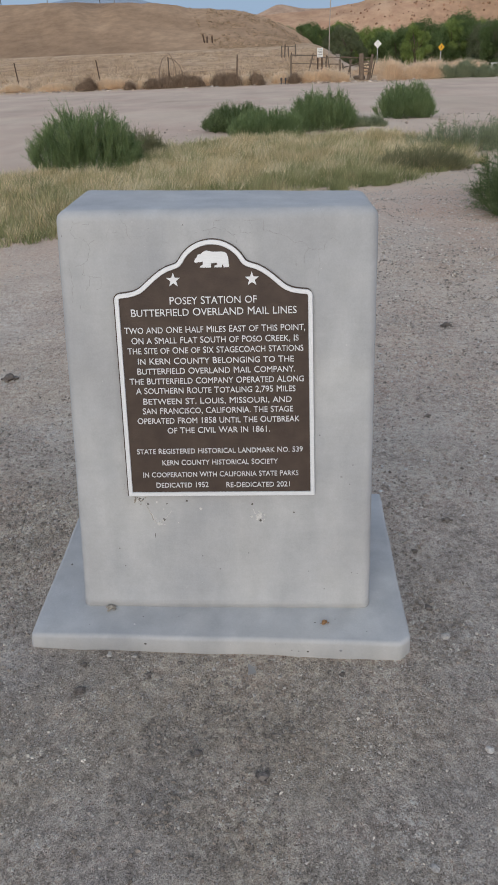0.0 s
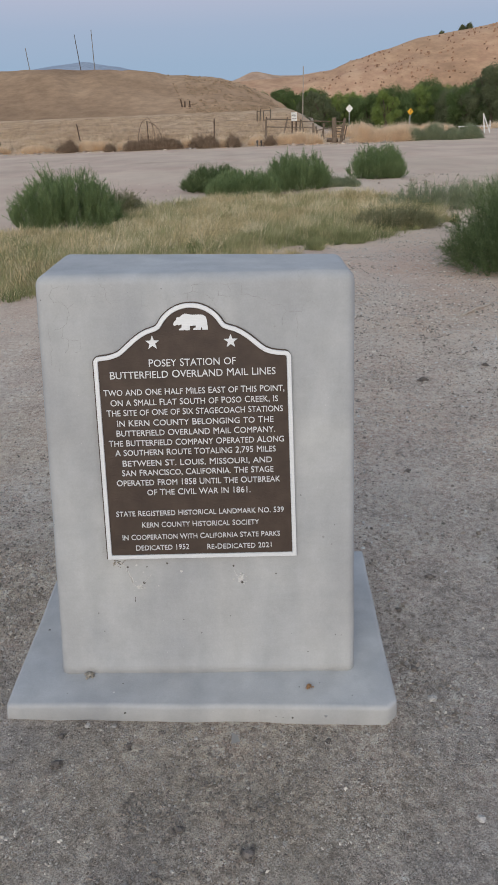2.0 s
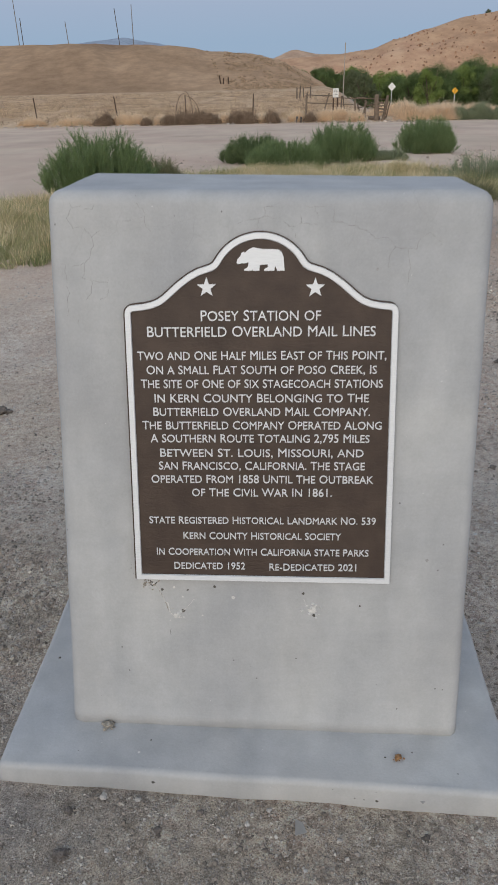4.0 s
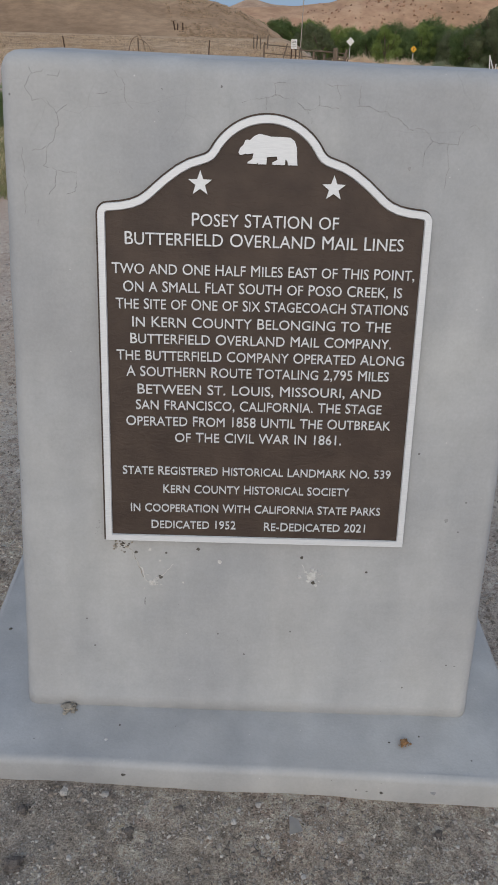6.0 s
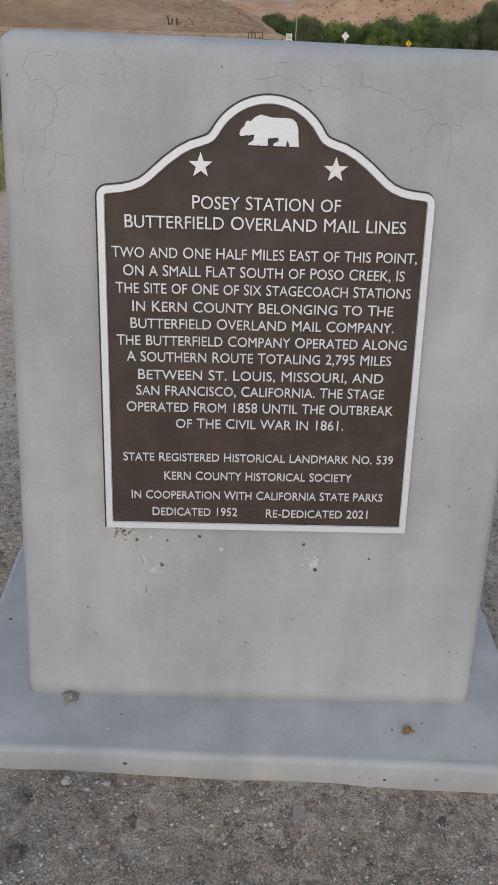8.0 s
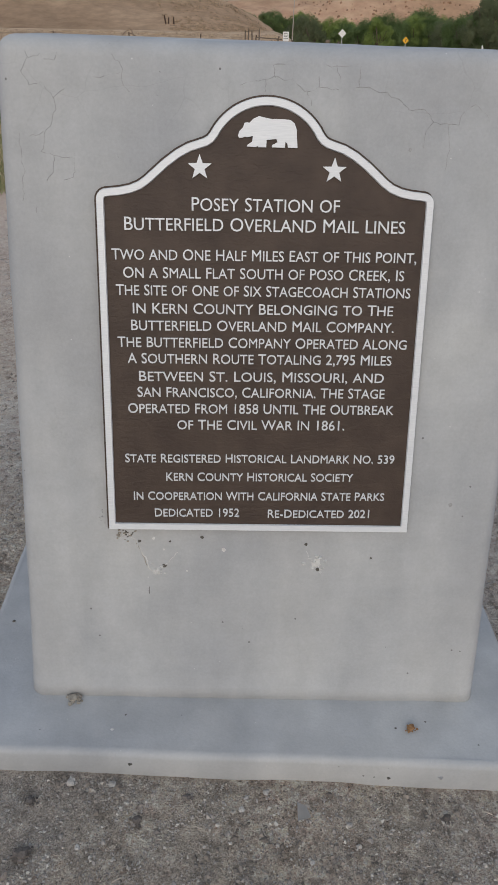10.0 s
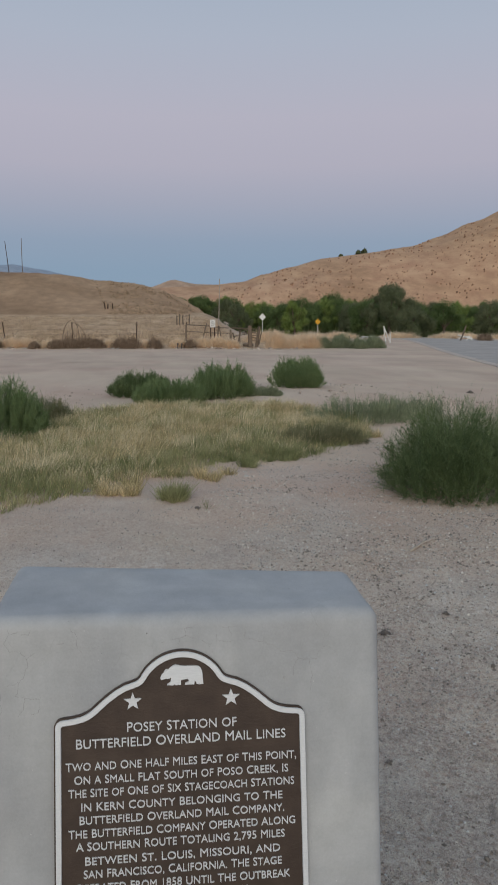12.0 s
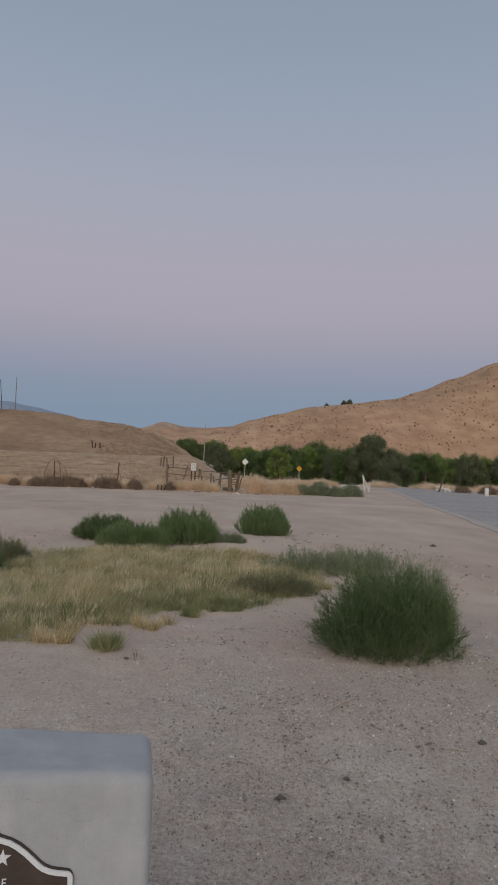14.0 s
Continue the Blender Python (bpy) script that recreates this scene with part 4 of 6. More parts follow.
def thistle(name, at, rx, ry, h, count, mat, label, category="bush", leaf=0.10, width=0.008, group="", up=0.38):
    """A feathery round bush: branching stems from one root that carry short upright needles."""
    rng = np.random.RandomState(int(abs(at[0] * 131 + at[1] * 71)) + 7)
    np.random.seed(int(abs(at[0] * 57 + at[1] * 13)) + 3)
    stems = 420
    a = rng.uniform(0, 2 * np.pi, stems)
    lean = np.sqrt(rng.uniform(0.0, 1.0, stems))
    reach = 1 + 0.07 * np.sin(a * 3 + rng.uniform(0, 6)) + 0.05 * np.sin(a * 7) + rng.normal(0, 0.05, stems)
    reach = np.clip(reach, 0.8, 1.15)
    tipx, tipy = np.cos(a) * rx * lean * reach, np.sin(a) * ry * lean * reach
    tipz = h * np.sqrt(np.clip(1.03 - lean ** 3.2, 0.02, 1)) * rng.uniform(0.72, 1.03, stems) * (1 + 0.1 * np.sin(a * 2 + lean * 5))
    root = np.stack([np.cos(a) * rx * 0.8 * lean, np.sin(a) * ry * 0.8 * lean, np.full(stems, -0.03)], 1)
    tip = np.stack([tipx, tipy, tipz], 1)
    knee = np.stack([tipx * 1.04, tipy * 1.04, tipz * 0.5], 1)

    def along(i, s):
        s = s[:, None]
        return root[i] * (1 - s) ** 2 + knee[i] * 2 * s * (1 - s) + tip[i] * s ** 2

    # twigs fork from the stems, needles from the twigs
    tw = 12 * stems
    i = rng.randint(0, stems, tw)
    s = rng.uniform(0.05, 1.0, tw) ** 0.85
    p0 = along(i, s)
    out = p0 * [1, 1, 0.2]
    out /= np.linalg.norm(out, axis=1)[:, None] + 1e-6
    d = out * rng.uniform(0.1, 0.9, (tw, 1)) + rng.normal(0, 0.35, (tw, 3)) + [0, 0, up]
    d /= np.linalg.norm(d, axis=1)[:, None]
    p1 = p0 + d * (h * rng.uniform(0.07, 0.26, (tw, 1)) * rng.uniform(0.5, 1.2, (tw, 1)))
    k = rng.randint(0, tw, count)
    q = rng.uniform(0.05, 1.0, (count, 1))
    b = p0[k] * (1 - q) + p1[k] * q
    nd = d[k] * 0.6 + rng.normal(0, 0.5, (count, 3)) + [0, 0, up * 0.6]
    nd /= np.linalg.norm(nd, axis=1)[:, None]
    t = b + nd * leaf * rng.uniform(0.5, 1.3, (count, 1))
    shoot = rng.uniform(0, 1, count) < 0.1
    t[shoot] += (nd[shoot] * 0.5 + [0, 0, 0.6]) * leaf * 1.3
    b[:, 2], t[:, 2] = np.maximum(b[:, 2], 0.0), np.maximum(t[:, 2], 0.01)
    thing = empty(name, (at[0], at[1], ground_z(at[0], at[1]) - 0.01), label, category, group)
    v, f = blades(b, t, width * rng.uniform(0.7, 1.4, count))
    sheet("foliage", v, f, mat, thing)
    v, f = blades(p0, p1, np.full(tw, width * 0.8))
    s0 = np.linspace(0, 0.85, 6)
    vs, fs = [v], list(f)
    off = len(v)
    for g in range(5):
        idx = np.arange(stems)
        v2, f2 = blades(along(idx, np.full(stems, s0[g])), along(idx, np.full(stems, s0[g + 1] + 0.1)), np.full(stems, width * 1.6))
        vs.append(v2)
        fs += [[c + off for c in face] for face in f2]
        off += len(v2)
    sheet("stem", np.concatenate(vs), fs, mat, thing)
    return thing


G = "green bushes round the grass patch"
thistle("thistle_bush", (2.99, 5.9), 0.73, 0.62, 0.80, 130000, THISTLE, "large feathery green thistle bush on gravelly dirt", leaf=0.040, width=0.0030, group=G)
thistle("thistle_bush", (3.50, 7.1), 0.72, 0.5, 0.86, 42000, THISTLE_PALE, "pale sparse grey-green bush behind a darker bush", leaf=0.055, width=0.003, group=G, up=0.7)
thistle("thistle_bush", (-2.78, 10.5), 0.85, 0.7, 0.82, 120000, LIGHTENED_THISTLE, "large feathery green thistle bush beside dry grass", leaf=0.06, width=0.0036, group=G, up=0.9)
thistle("thistle_bush", (-0.62, 16.4), 0.72, 0.65, 0.52, 56000, THISTLE, "low dark green thistle bush in the sandy lot", leaf=0.065, width=0.0042, group=G, up=0.9)
thistle("thistle_bush", (0.05, 14.95), 0.85, 0.6, 0.48, 56000, LIGHTENED_THISTLE, "low spreading green thistle bush in the sandy lot", leaf=0.065, width=0.0042, group=G, up=0.9)
thistle("thistle_bush", (1.28, 15.75), 0.75, 0.65, 0.72, 80000, LIGHTENED_THISTLE, "tall green thistle bush in the sandy lot", leaf=0.065, width=0.0042, group=G, up=1.0)
thistle("thistle_bush", (2.25, 15.7), 0.42, 0.35, 0.2, 5000, THISTLE_PALE, "small low grey-green thistle tuft", leaf=0.07, width=0.006, group=G)
thistle("thistle_bush", (3.5, 18.2), 0.7, 0.65, 0.73, 70000, LIGHTENED_THISTLE, "rounded green thistle bush in the sandy lot", leaf=0.065, width=0.0044, group=G, up=0.9)
thistle("thistle_bush", (3.5, 11.6), 0.95, 0.6, 0.44, 4200, THISTLE_PALE, "low grey-green weeds at the edge of grass", leaf=0.09, width=0.0065, group=G)
thistle("thistle_bush", (4.5, 12.2), 0.7, 0.5, 0.38, 2400, THISTLE_PALE, "low grey-green weeds at the edge of grass", leaf=0.09, width=0.0065, group=G)
thistle("thistle_bush", (2.3, 9.35), 0.68, 0.4, 0.30, 5500, DULL_WEED, "low dull brownish-green weed at the edge of grass", leaf=0.08, width=0.006, group=G)
thistle("thistle_bush", (-2.15, 12.1), 0.4, 0.35, 0.42, 6000, DULL_WEED, "low dull brownish-green weed beside the bush", leaf=0.08, width=0.005, group=G)

# the grass patch behind the monument: an edge given by a few turning points of its front and back
FRONT = [(-9, 3.6), (-4, 4.7), (-2.2, 5.0), (-1.05, 6.05), (-0.5, 6.4), (0.3, 7.05), (0.75, 7.8), (1.75, 7.95), (2.6, 9.0), (3.3, 9.9)]
BACK = [(-9, 8.6), (-4.2, 9.2), (-3.5, 9.5), (-2.1, 9.9), (-1.8, 13.2), (0.2, 14.3), (1.6, 14.1), (3.3, 12.4)]


def edge_at(table, x):
    return float(np.interp(x, [a for a, _ in table], [b for _, b in table]))


def in_grass(x, y):
    wob = 0.28 * noise.noise((x * 1.4, y * 1.4, 2)) + 0.12 * noise.noise((x * 5, y * 5, 4))
    return -8.5 < x < 3.3 and edge_at(FRONT, x) + wob < y < edge_at(BACK, x) + wob * 1.6


def grass(name, count, mat, h0, h1, width, label, thin, seed, lean, back):
    """Clumps of a few dozen blades that fan out from one root."""
    rng = np.random.RandomState(seed)
    np.random.seed(seed)
    each, pts = 22, []
    while len(pts) < count // each:
        x, y = rng.uniform(-6.5, 3.4), rng.uniform(4.2, 15)
        dense = noise.noise((x * 1.1, y * 1.6, seed))
        if in_grass(x, y) and dense > thin + rng.uniform(-0.6, 0.25) and rng.uniform() < 0.3 + 0.7 * smooth01(-1.2, 1.2, (y - edge_at(FRONT, x) - 1.5) * back):
            edge = min(1.0, (y - edge_at(FRONT, x)) / 1.1 + 0.45)
            pts.append((x, y, ground_z(x, y) - 0.01, edge * (0.85 + 0.5 * dense + 0.3 * noise.noise((x * 3.5, y * 3.5, 8))) * rng.uniform(0.6, 1.15)))
    p = np.repeat(np.array(pts), each, 0)
    n = len(p)
    fan = rng.normal(0, 1, (n, 2))
    hgt = rng.uniform(h0, h1, n) * p[:, 3]
    base = p[:, :3] + np.column_stack([fan * 0.035, np.zeros(n)])
    tip = base + np.column_stack([(fan * lean + rng.normal(0, 0.24, (n, 2)) + [0.12, 0]) * hgt[:, None], hgt])
    bend = np.column_stack([-fan * 0.07 * hgt[:, None], np.zeros(n)])
    v, f = blades(base, tip, width * rng.uniform(0.7, 1.3, n), bend, 2)
    tagged(sheet(name, v, f, mat), label, "grass", kind="stuff")


grass("dry_grass", 110000, STRAW, 0.09, 0.235, 0.0048, "patch of dry blond grass behind the monument", -0.1, 5, 0.22, 1)
grass("pale_grass", 26000, BLOND, 0.13, 0.25, 0.0056, "scattered pale seeding stalks among the grass", 0.12, 14, 0.26, 1)
grass("green_grass", 70000, GREEN_GRASS, 0.08, 0.25, 0.0055, "dull green grass under the dry stalks", -0.25, 8, 0.3, -1)


def tuft(at, r, h, n, mat, label, seed, width=0.004):
    rng = np.random.RandomState(seed)
    np.random.seed(seed)
    n *= 2
    c = rng.normal(0, 0.42, (9, 2)) * r
    k = rng.randint(0, 9, n)
    fan = rng.normal(0, 1, (n, 2))
    base = np.column_stack([c[k] + fan * 0.03, np.full(n, -0.01)])
    hgt = h * rng.uniform(0.35, 1.0, n) * rng.uniform(0.6, 1.0, 9)[k]
    tip = base + np.column_stack([(fan * 0.3 + rng.normal(0, 0.28, (n, 2))) * hgt[:, None], hgt])
    v, f = blades(base, tip, np.full(n, width), None, 2)
    ob = sheet("grass_tuft", v, f, mat)
    ob.matrix_basis = pose(at[0], at[1], ground_z(*at))
    tagged(ob, label, "grass tuft", "tufts by the patch")


tuft((-0.02, 5.95), 0.17, 0.27, 500, GREEN_GRASS, "small dull green grass tuft on bare dirt", 1)
tuft((-0.45, 6.25), 0.3, 0.22, 700, STRAW, "small straw tuft at the patch's edge", 2)
tuft((1.0, 7.75), 0.35, 0.16, 700, GREEN_GRASS, "low green tuft at the patch's edge", 3)
tuft((1.55, 8.1), 0.4, 0.22, 800, GREEN_GRASS, "low green tuft at the patch's edge", 4)
tuft((0.34, 5.5), 0.03, 0.14, 14, DULL_WEED, "tiny dull green sprig on bare dirt", 7)
tuft((2.9, 9.9), 0.4, 0.28, 700, STRAW, "blond straw tuft at the patch's edge", 5)
tuft((0.35, 6.95), 0.3, 0.2, 600, STRAW, "small straw tuft at the patch's edge", 6)


def far_bush(name, at, rx, ry, h, n, mat, label, category, group, size=0.16, width=0.05):
    """Brush far off: a ragged dome of short twigs."""
    seed = int(abs(at[0] * 91 + at[1] * 17)) + 11
    rng = np.random.RandomState(seed)
    np.random.seed(seed)
    d = rng.normal(size=(n, 3))
    d[:, 2] = np.abs(d[:, 2])
    d /= np.linalg.norm(d, axis=1)[:, None]
    lump_ = np.array([1 + 0.35 * noise.noise((x * 2.2 + seed, y * 2.2, z * 2.2)) for x, y, z in d])
    p = d * (rng.uniform(0.15, 1.0, n) ** 0.45 * lump_)[:, None] * [rx, ry, h]
    t = p + (d * 0.6 + rng.normal(0, 0.6, (n, 3)) + [0, 0, 0.5]) * size * rng.uniform(0.5, 1.3, (n, 1))
    p[:, 2], t[:, 2] = np.maximum(p[:, 2], -0.02), np.maximum(t[:, 2], 0.0)
    v, f = blades(p, t, width * rng.uniform(0.6, 1.4, n))
    ob = sheet(name, v, f, mat)
    ob.matrix_basis = pose(at[0], at[1], ground_z(*at))
    return tagged(ob, label, category, group)


B = "dead brush along the berm"
for x, rx, h in [(-19.5, 1.0, 0.4), (-11.3, 0.5, 0.38), (-10.95, 0.38, 0.64), (-8.4, 0.32, 0.34), (-7.0, 0.6, 0.5), (-6.1, 0.8, 0.62), (-5.2, 0.85, 0.66), (-4.5, 0.6, 0.5), (-2.9, 0.65, 0.62), (-2.2, 0.7, 0.66), (-0.75, 0.5, 0.6), (1.55, 0.35, 0.4)]:
    far_bush("dead_brush", (x, 47.6 + 0.3 * math.sin(x)), rx, 0.6, h, 7000, DEAD_BRUSH, "brown dead tumbleweed brush on the berm", "brush", B, 0.13, 0.012)
for x, rx, h in [(-15.9, 0.9, 0.25), (-13.2, 1.3, 0.3), (-10.0, 0.8, 0.45), (-9.2, 0.7, 0.4), (-7.6, 0.5, 0.35), (0.75, 0.55, 0.42), (2.5, 0.7, 0.46), (3.4, 0.9, 0.55), (4.3, 0.6, 0.46), (7.4, 0.8, 1.0), (8.8, 1.1, 0.72), (9.9, 0.8, 0.75), (-1.4, 0.6, 0.35), (-3.7, 0.5, 0.38)]:
    far_bush("straw_clump", (x, 48.2 + 0.5 * math.cos(2 * x)), rx, 0.55, h, 6000, PALE_STRAW, "clump of blond dry grass on the berm", "grass clump", B, 0.2, 0.012)
for x, y, rx, h in [(10.7, 48.9, 0.7, 0.8), (12.0, 49.0, 0.95, 1.15), (13.0, 48.0, 0.6, 0.75), (14.3, 48.8, 0.85, 0.95)]:
    far_bush("grey_green_brush", (x, y), rx, 0.8, h * 0.8, 8000, THISTLE_PALE, "rounded grey-green brush near the road", "brush", "grey-green brush by the road", 0.13, 0.016)
for x, y, rx, h in [(11.5, 58, 2.2, 0.7), (8.6, 62, 2.4, 0.8), (19.5, 82, 2.5, 0.6), (30, 92, 3.0, 0.6), (36, 90, 3, 0.6), (41, 84, 3, 0.6), (34, 80, 2.0, 0.45)]:
    far_bush("straw_clump", (x, y), rx, 1.2, h, 7000, PALE_STRAW, "clump of tall blond dry grass by the road", "grass clump", B, 0.25, 0.02)
for x, y, rx, h in [(31.6, 64, 1.0, 0.7), (33.5, 62.5, 1.3, 0.5), (29.9, 66, 0.8, 0.6), (37, 66, 1.4, 0.7), (40, 60, 1.6, 0.6)]:
    far_bush("dead_brush", (x, y), rx, 0.8, h, 4000, DEAD_BRUSH, "low brown brush beside the asphalt", "brush", B, 0.16, 0.02)


# ---- trees by the creek ----
def tree(kind, seed, leaf_mat, wide, tall, n=26000):
    """A broad tree: forked trunk, limbs, and a crown of many leaf clumps with gaps."""
    rng = np.random.RandomState(seed)
    np.random.seed(seed)
    top = empty("creek_tree", (0, 0, 0), "", "tree", "trees along the creek")
    bm = bmesh.new()
    rod(bm, (0, 0, -0.4), (0.1, 0, tall * 0.3), 0.26, 0.18, 8, 0.03)
    ends = []
    for k in range(7):
        a = k * 0.9 + rng.uniform(-0.3, 0.3)
        e = (math.cos(a) * wide * 0.5, math.sin(a) * wide * 0.5, tall * rng.uniform(0.5, 0.8))
        rod(bm, (0.08, 0, tall * rng.uniform(0.15, 0.3)), e, 0.11, 0.04, 6, 0.02)
        ends.append(e)
    part("trunk", bm, BARK, top)
    cs, rs = [], []
    for _ in range(58):
        a, q = rng.uniform(0, 6.283), math.sqrt(rng.uniform(0, 1))
        zz = rng.uniform(0.06, 0.92)
        girth = wide * (0.55 + 0.45 * math.sin(math.pi * min(1, zz + 0.12)))
        cs.append((math.cos(a) * q * girth, math.sin(a) * q * girth, zz * tall * (1 - 0.18 * q)))
        rs.append(rng.uniform(0.11, 0.31) * wide)
    cs, rs = np.array(cs), np.array(rs)
    k = rng.randint(0, len(cs), n)
    d = rng.normal(size=(n, 3))
    d /= np.linalg.norm(d, axis=1)[:, None]
    p = cs[k] + d * (rs[k] * rng.uniform(0.45, 1.14, n))[:, None]
    p[:, 2] = np.maximum(p[:, 2], 0.15)
    s = rng.uniform(0.045, 0.098, (n, 1))
    u = rng.normal(size=(n, 3))
    u -= d * (0.55 * (u * d).sum(1))[:, None]
    u /= np.linalg.norm(u, axis=1)[:, None]
    w_ = np.cross(u, d)
    w_ /= np.linalg.norm(w_, axis=1)[:, None] + 1e-6
    v = np.stack([p - u * s, p + u * s * 0.7 + w_ * s * 0.7, p + u * s * 0.7 - w_ * s * 0.7], 1).reshape(-1, 3)
    f = np.arange(n * 3).reshape(-1, 3).tolist()
    sheet("crown", v, f, leaf_mat, top)
    return top


kinds = [tree("a", 21, LEAF, 2.9, 6.2), tree("b", 22, LEAF, 3.4, 5.6), tree("c", 23, LEAF_BRIGHT, 2.6, 6.8), tree("d", 24, LEAF_OLIVE, 3.0, 5.8), tree("e", 25, LEAF_OLIVE, 3.6, 8.0, 40000)]
rng = random.Random(4)
WORDS = ["rounded leafy green creekside tree", "broad spreading green creekside tree", "taller bright green creekside tree", "dull olive-green creekside tree", "large dark olive spreading tree by the road"]
TOPS = [(0.8, 1.75), (5, 2.05), (12, 2.2), (15, 2.2), (18.6, 1.85), (22, 1.6), (26, 2.05), (40, 2.3)]
HEIGHTS = [6.4, 5.9, 7.0, 6.0, 8.2]


def tree_spot(az, r, k, el):
    x, y = r * math.sin(radians(az)), r * math.cos(radians(az)) - 1.6
    return az, r, k, (1.9 + r * math.tan(radians(el)) - land(x, y)) / HEIGHTS[k]


spots = []
az = 0.9
while az < 36:
    r = rng.uniform(128, 150) if az > 4.8 else rng.uniform(240, 262)
    el = crest(TOPS, az) * rng.uniform(0.64, 1.04)
    spots.append(tree_spot(az, r, rng.choice([0, 1, 2, 2, 3]), el))
    spots.append(tree_spot(az + rng.uniform(0.3, 0.8), r + rng.uniform(8, 25), rng.choice([0, 1, 2, 2]), el * rng.uniform(0.95, 1.12)))
    az += rng.uniform(0.85, 1.35)
spots += [tree_spot(17.0, 112, 4, 3.25), tree_spot(15.3, 116, 0, 2.05), tree_spot(18.4, 124, 3, 1.9), tree_spot(16.0, 120, 3, 2.1)]
az = 0.7
while az < 5.4:
    spots.append(tree_spot(az, rng.uniform(236, 270), rng.choice([0, 1, 1, 3]), rng.uniform(1.25, 1.85)))
    az += rng.uniform(0.3, 0.5)
used = set()
for az, r, k, s in spots:
    x, y = r * math.sin(radians(az)), r * math.cos(radians(az)) - 1.6
    m = Matrix.Translation((x, y, land(x, y) - 0.1)) @ pose(0, 0, 0, 0, 0, rng.uniform(0, 360)) @ Matrix.Diagonal((s * rng.uniform(0.9, 1.15), s, s, 1))
    if k not in used:
        used.add(k)
        kinds[k].matrix_basis = m
        tagged(kinds[k], WORDS[k])
    else:
        tagged(copy_thing(kinds[k], m @ Matrix.Diagonal((*[1 / c for c in kinds[k].scale], 1))), WORDS[k])

# trees on the ridge, and shrubs over the hillside
for az, rx, h in [(14.55, 1.5, 2.3), (14.98, 1.7, 2.6), (13.25, 1.0, 1.3)]:
    x, y, z = hill_point(RIGHT, az, 0.985)
    ob = far_bush("ridge_tree", (x, y), rx, rx, h, 1500, LEAF_OLIVE, "small dark tree alone on the ridge", "tree", "trees on the ridge", 0.45, 0.35)
    ob.matrix_basis = pose(x, y, z - 0.3)

rng = random.Random(9)
bm_v, bm_f = [], []
for _ in range(2600):
    az, s = rng.uniform(3.5, 45), rng.uniform(0.2, 0.84)
    if noise.noise((az * 0.55, s * 6, 2)) < rng.uniform(-0.5, 0.45) or rng.uniform(1, 11) > az:
        continue
    x, y, z = hill_point(RIGHT, az, s)
    r = rng.uniform(0.2, 0.56)
    o = len(bm_v)
    ring_n = 6
    bm_v += [(x + r * math.cos(t * 1.047) * rng.uniform(0.8, 1.2), y + r * math.sin(t * 1.047), z - 0.3) for t in range(ring_n)]
    bm_v += [(x + r * 0.8 * math.cos(t * 1.047 + 0.4) * rng.uniform(0.7, 1.2), y + r * 0.8 * math.sin(t * 1.047 + 0.4), z + r * rng.uniform(0.5, 0.9)) for t in range(ring_n)]
    bm_v.append((x, y, z + r * 1.15))
    for t in range(ring_n):
        u = (t + 1) % ring_n
        bm_f += [(o + t, o + u, o + ring_n + u, o + ring_n + t), (o + ring_n + t, o + ring_n + u, o + 12)]
tagged(sheet("hill_shrubs", bm_v, bm_f, simple("dark_hill_shrub", [(0.25, 0.142, 0.086), (0.36, 0.215, 0.135)], 1.5, 0.9, random=0.7, island=True)), "dark dry shrubs dotted over the tan hill", "shrubs", kind="stuff")


# dark logs on the berm: x, y, length, radius, turn
LOGS = [(5.85, 51.6, 0.75, 0.13, 4), (3.4, 46.9, 0.5, 0.04, 10)]
rng = random.Random(19)
ps, ts = [], []
for _ in range(2400):
    # a sparse row of brush added to draw the gully's dark line
    if rng.random() < 0.02:
        s = rng.uniform(0.1, 0.8)
        az = -4.3 - 1.3 * s + rng.gauss(0, 0.05)
    else:
        az, s = rng.uniform(-4.2, 3.0), rng.uniform(0.03, 0.85)
        hx, hy, _ = hill_point(LEFT, az, s)
        if noise.noise((hx * 0.09, hy * 0.05, 6)) < rng.uniform(-0.5, 0.6):
            continue
    x, y, z = hill_point(LEFT, az, s)
    r = rng.uniform(0.15, 0.45)
    for _ in range(16):
        d = Vector((rng.gauss(0, 1), rng.gauss(0, 1), abs(rng.gauss(0, 0.8)))).normalized() * r
        ps.append((x + d.x * 0.5, y + d.y * 0.5, z - 0.15 + d.z * 0.2))
        ts.append((x + d.x * 1.2, y + d.y * 1.2, z + d.z * rng.uniform(0.5, 1.0)))
np.random.seed(19)
v, f = blades(np.array(ps), np.array(ts), np.full(len(ps), 0.16))
tagged(sheet("hill_brush", v, f, simple("tan_hill_brush", [(0.27, 0.198, 0.13), (0.40, 0.30, 0.205)], 0.4, 0.9, random=0.5, island=True)), "low brown brush over the grassy hill's end", "brush", kind="stuff")


for x, y, length, r, turn_z in LOGS:
    bm = bmesh.new()
    rod(bm, (-length / 2, 0, 0), (0, 0.03, 0.02), r, r * 0.95, 9, r * 0.12)
    rod(bm, (-0.02, 0.03, 0.02), (length / 2, 0, 0), r * 0.95, r * 0.8, 9, r * 0.12)
    log_ = part("log", bm, WEATHERED)
    log_.matrix_basis = pose(x, y, ground_z(x, y) + r * 0.8, 0, 0, turn_z)
    tagged(log_, "short dark weathered log lying on the berm", "log", "logs on the berm")


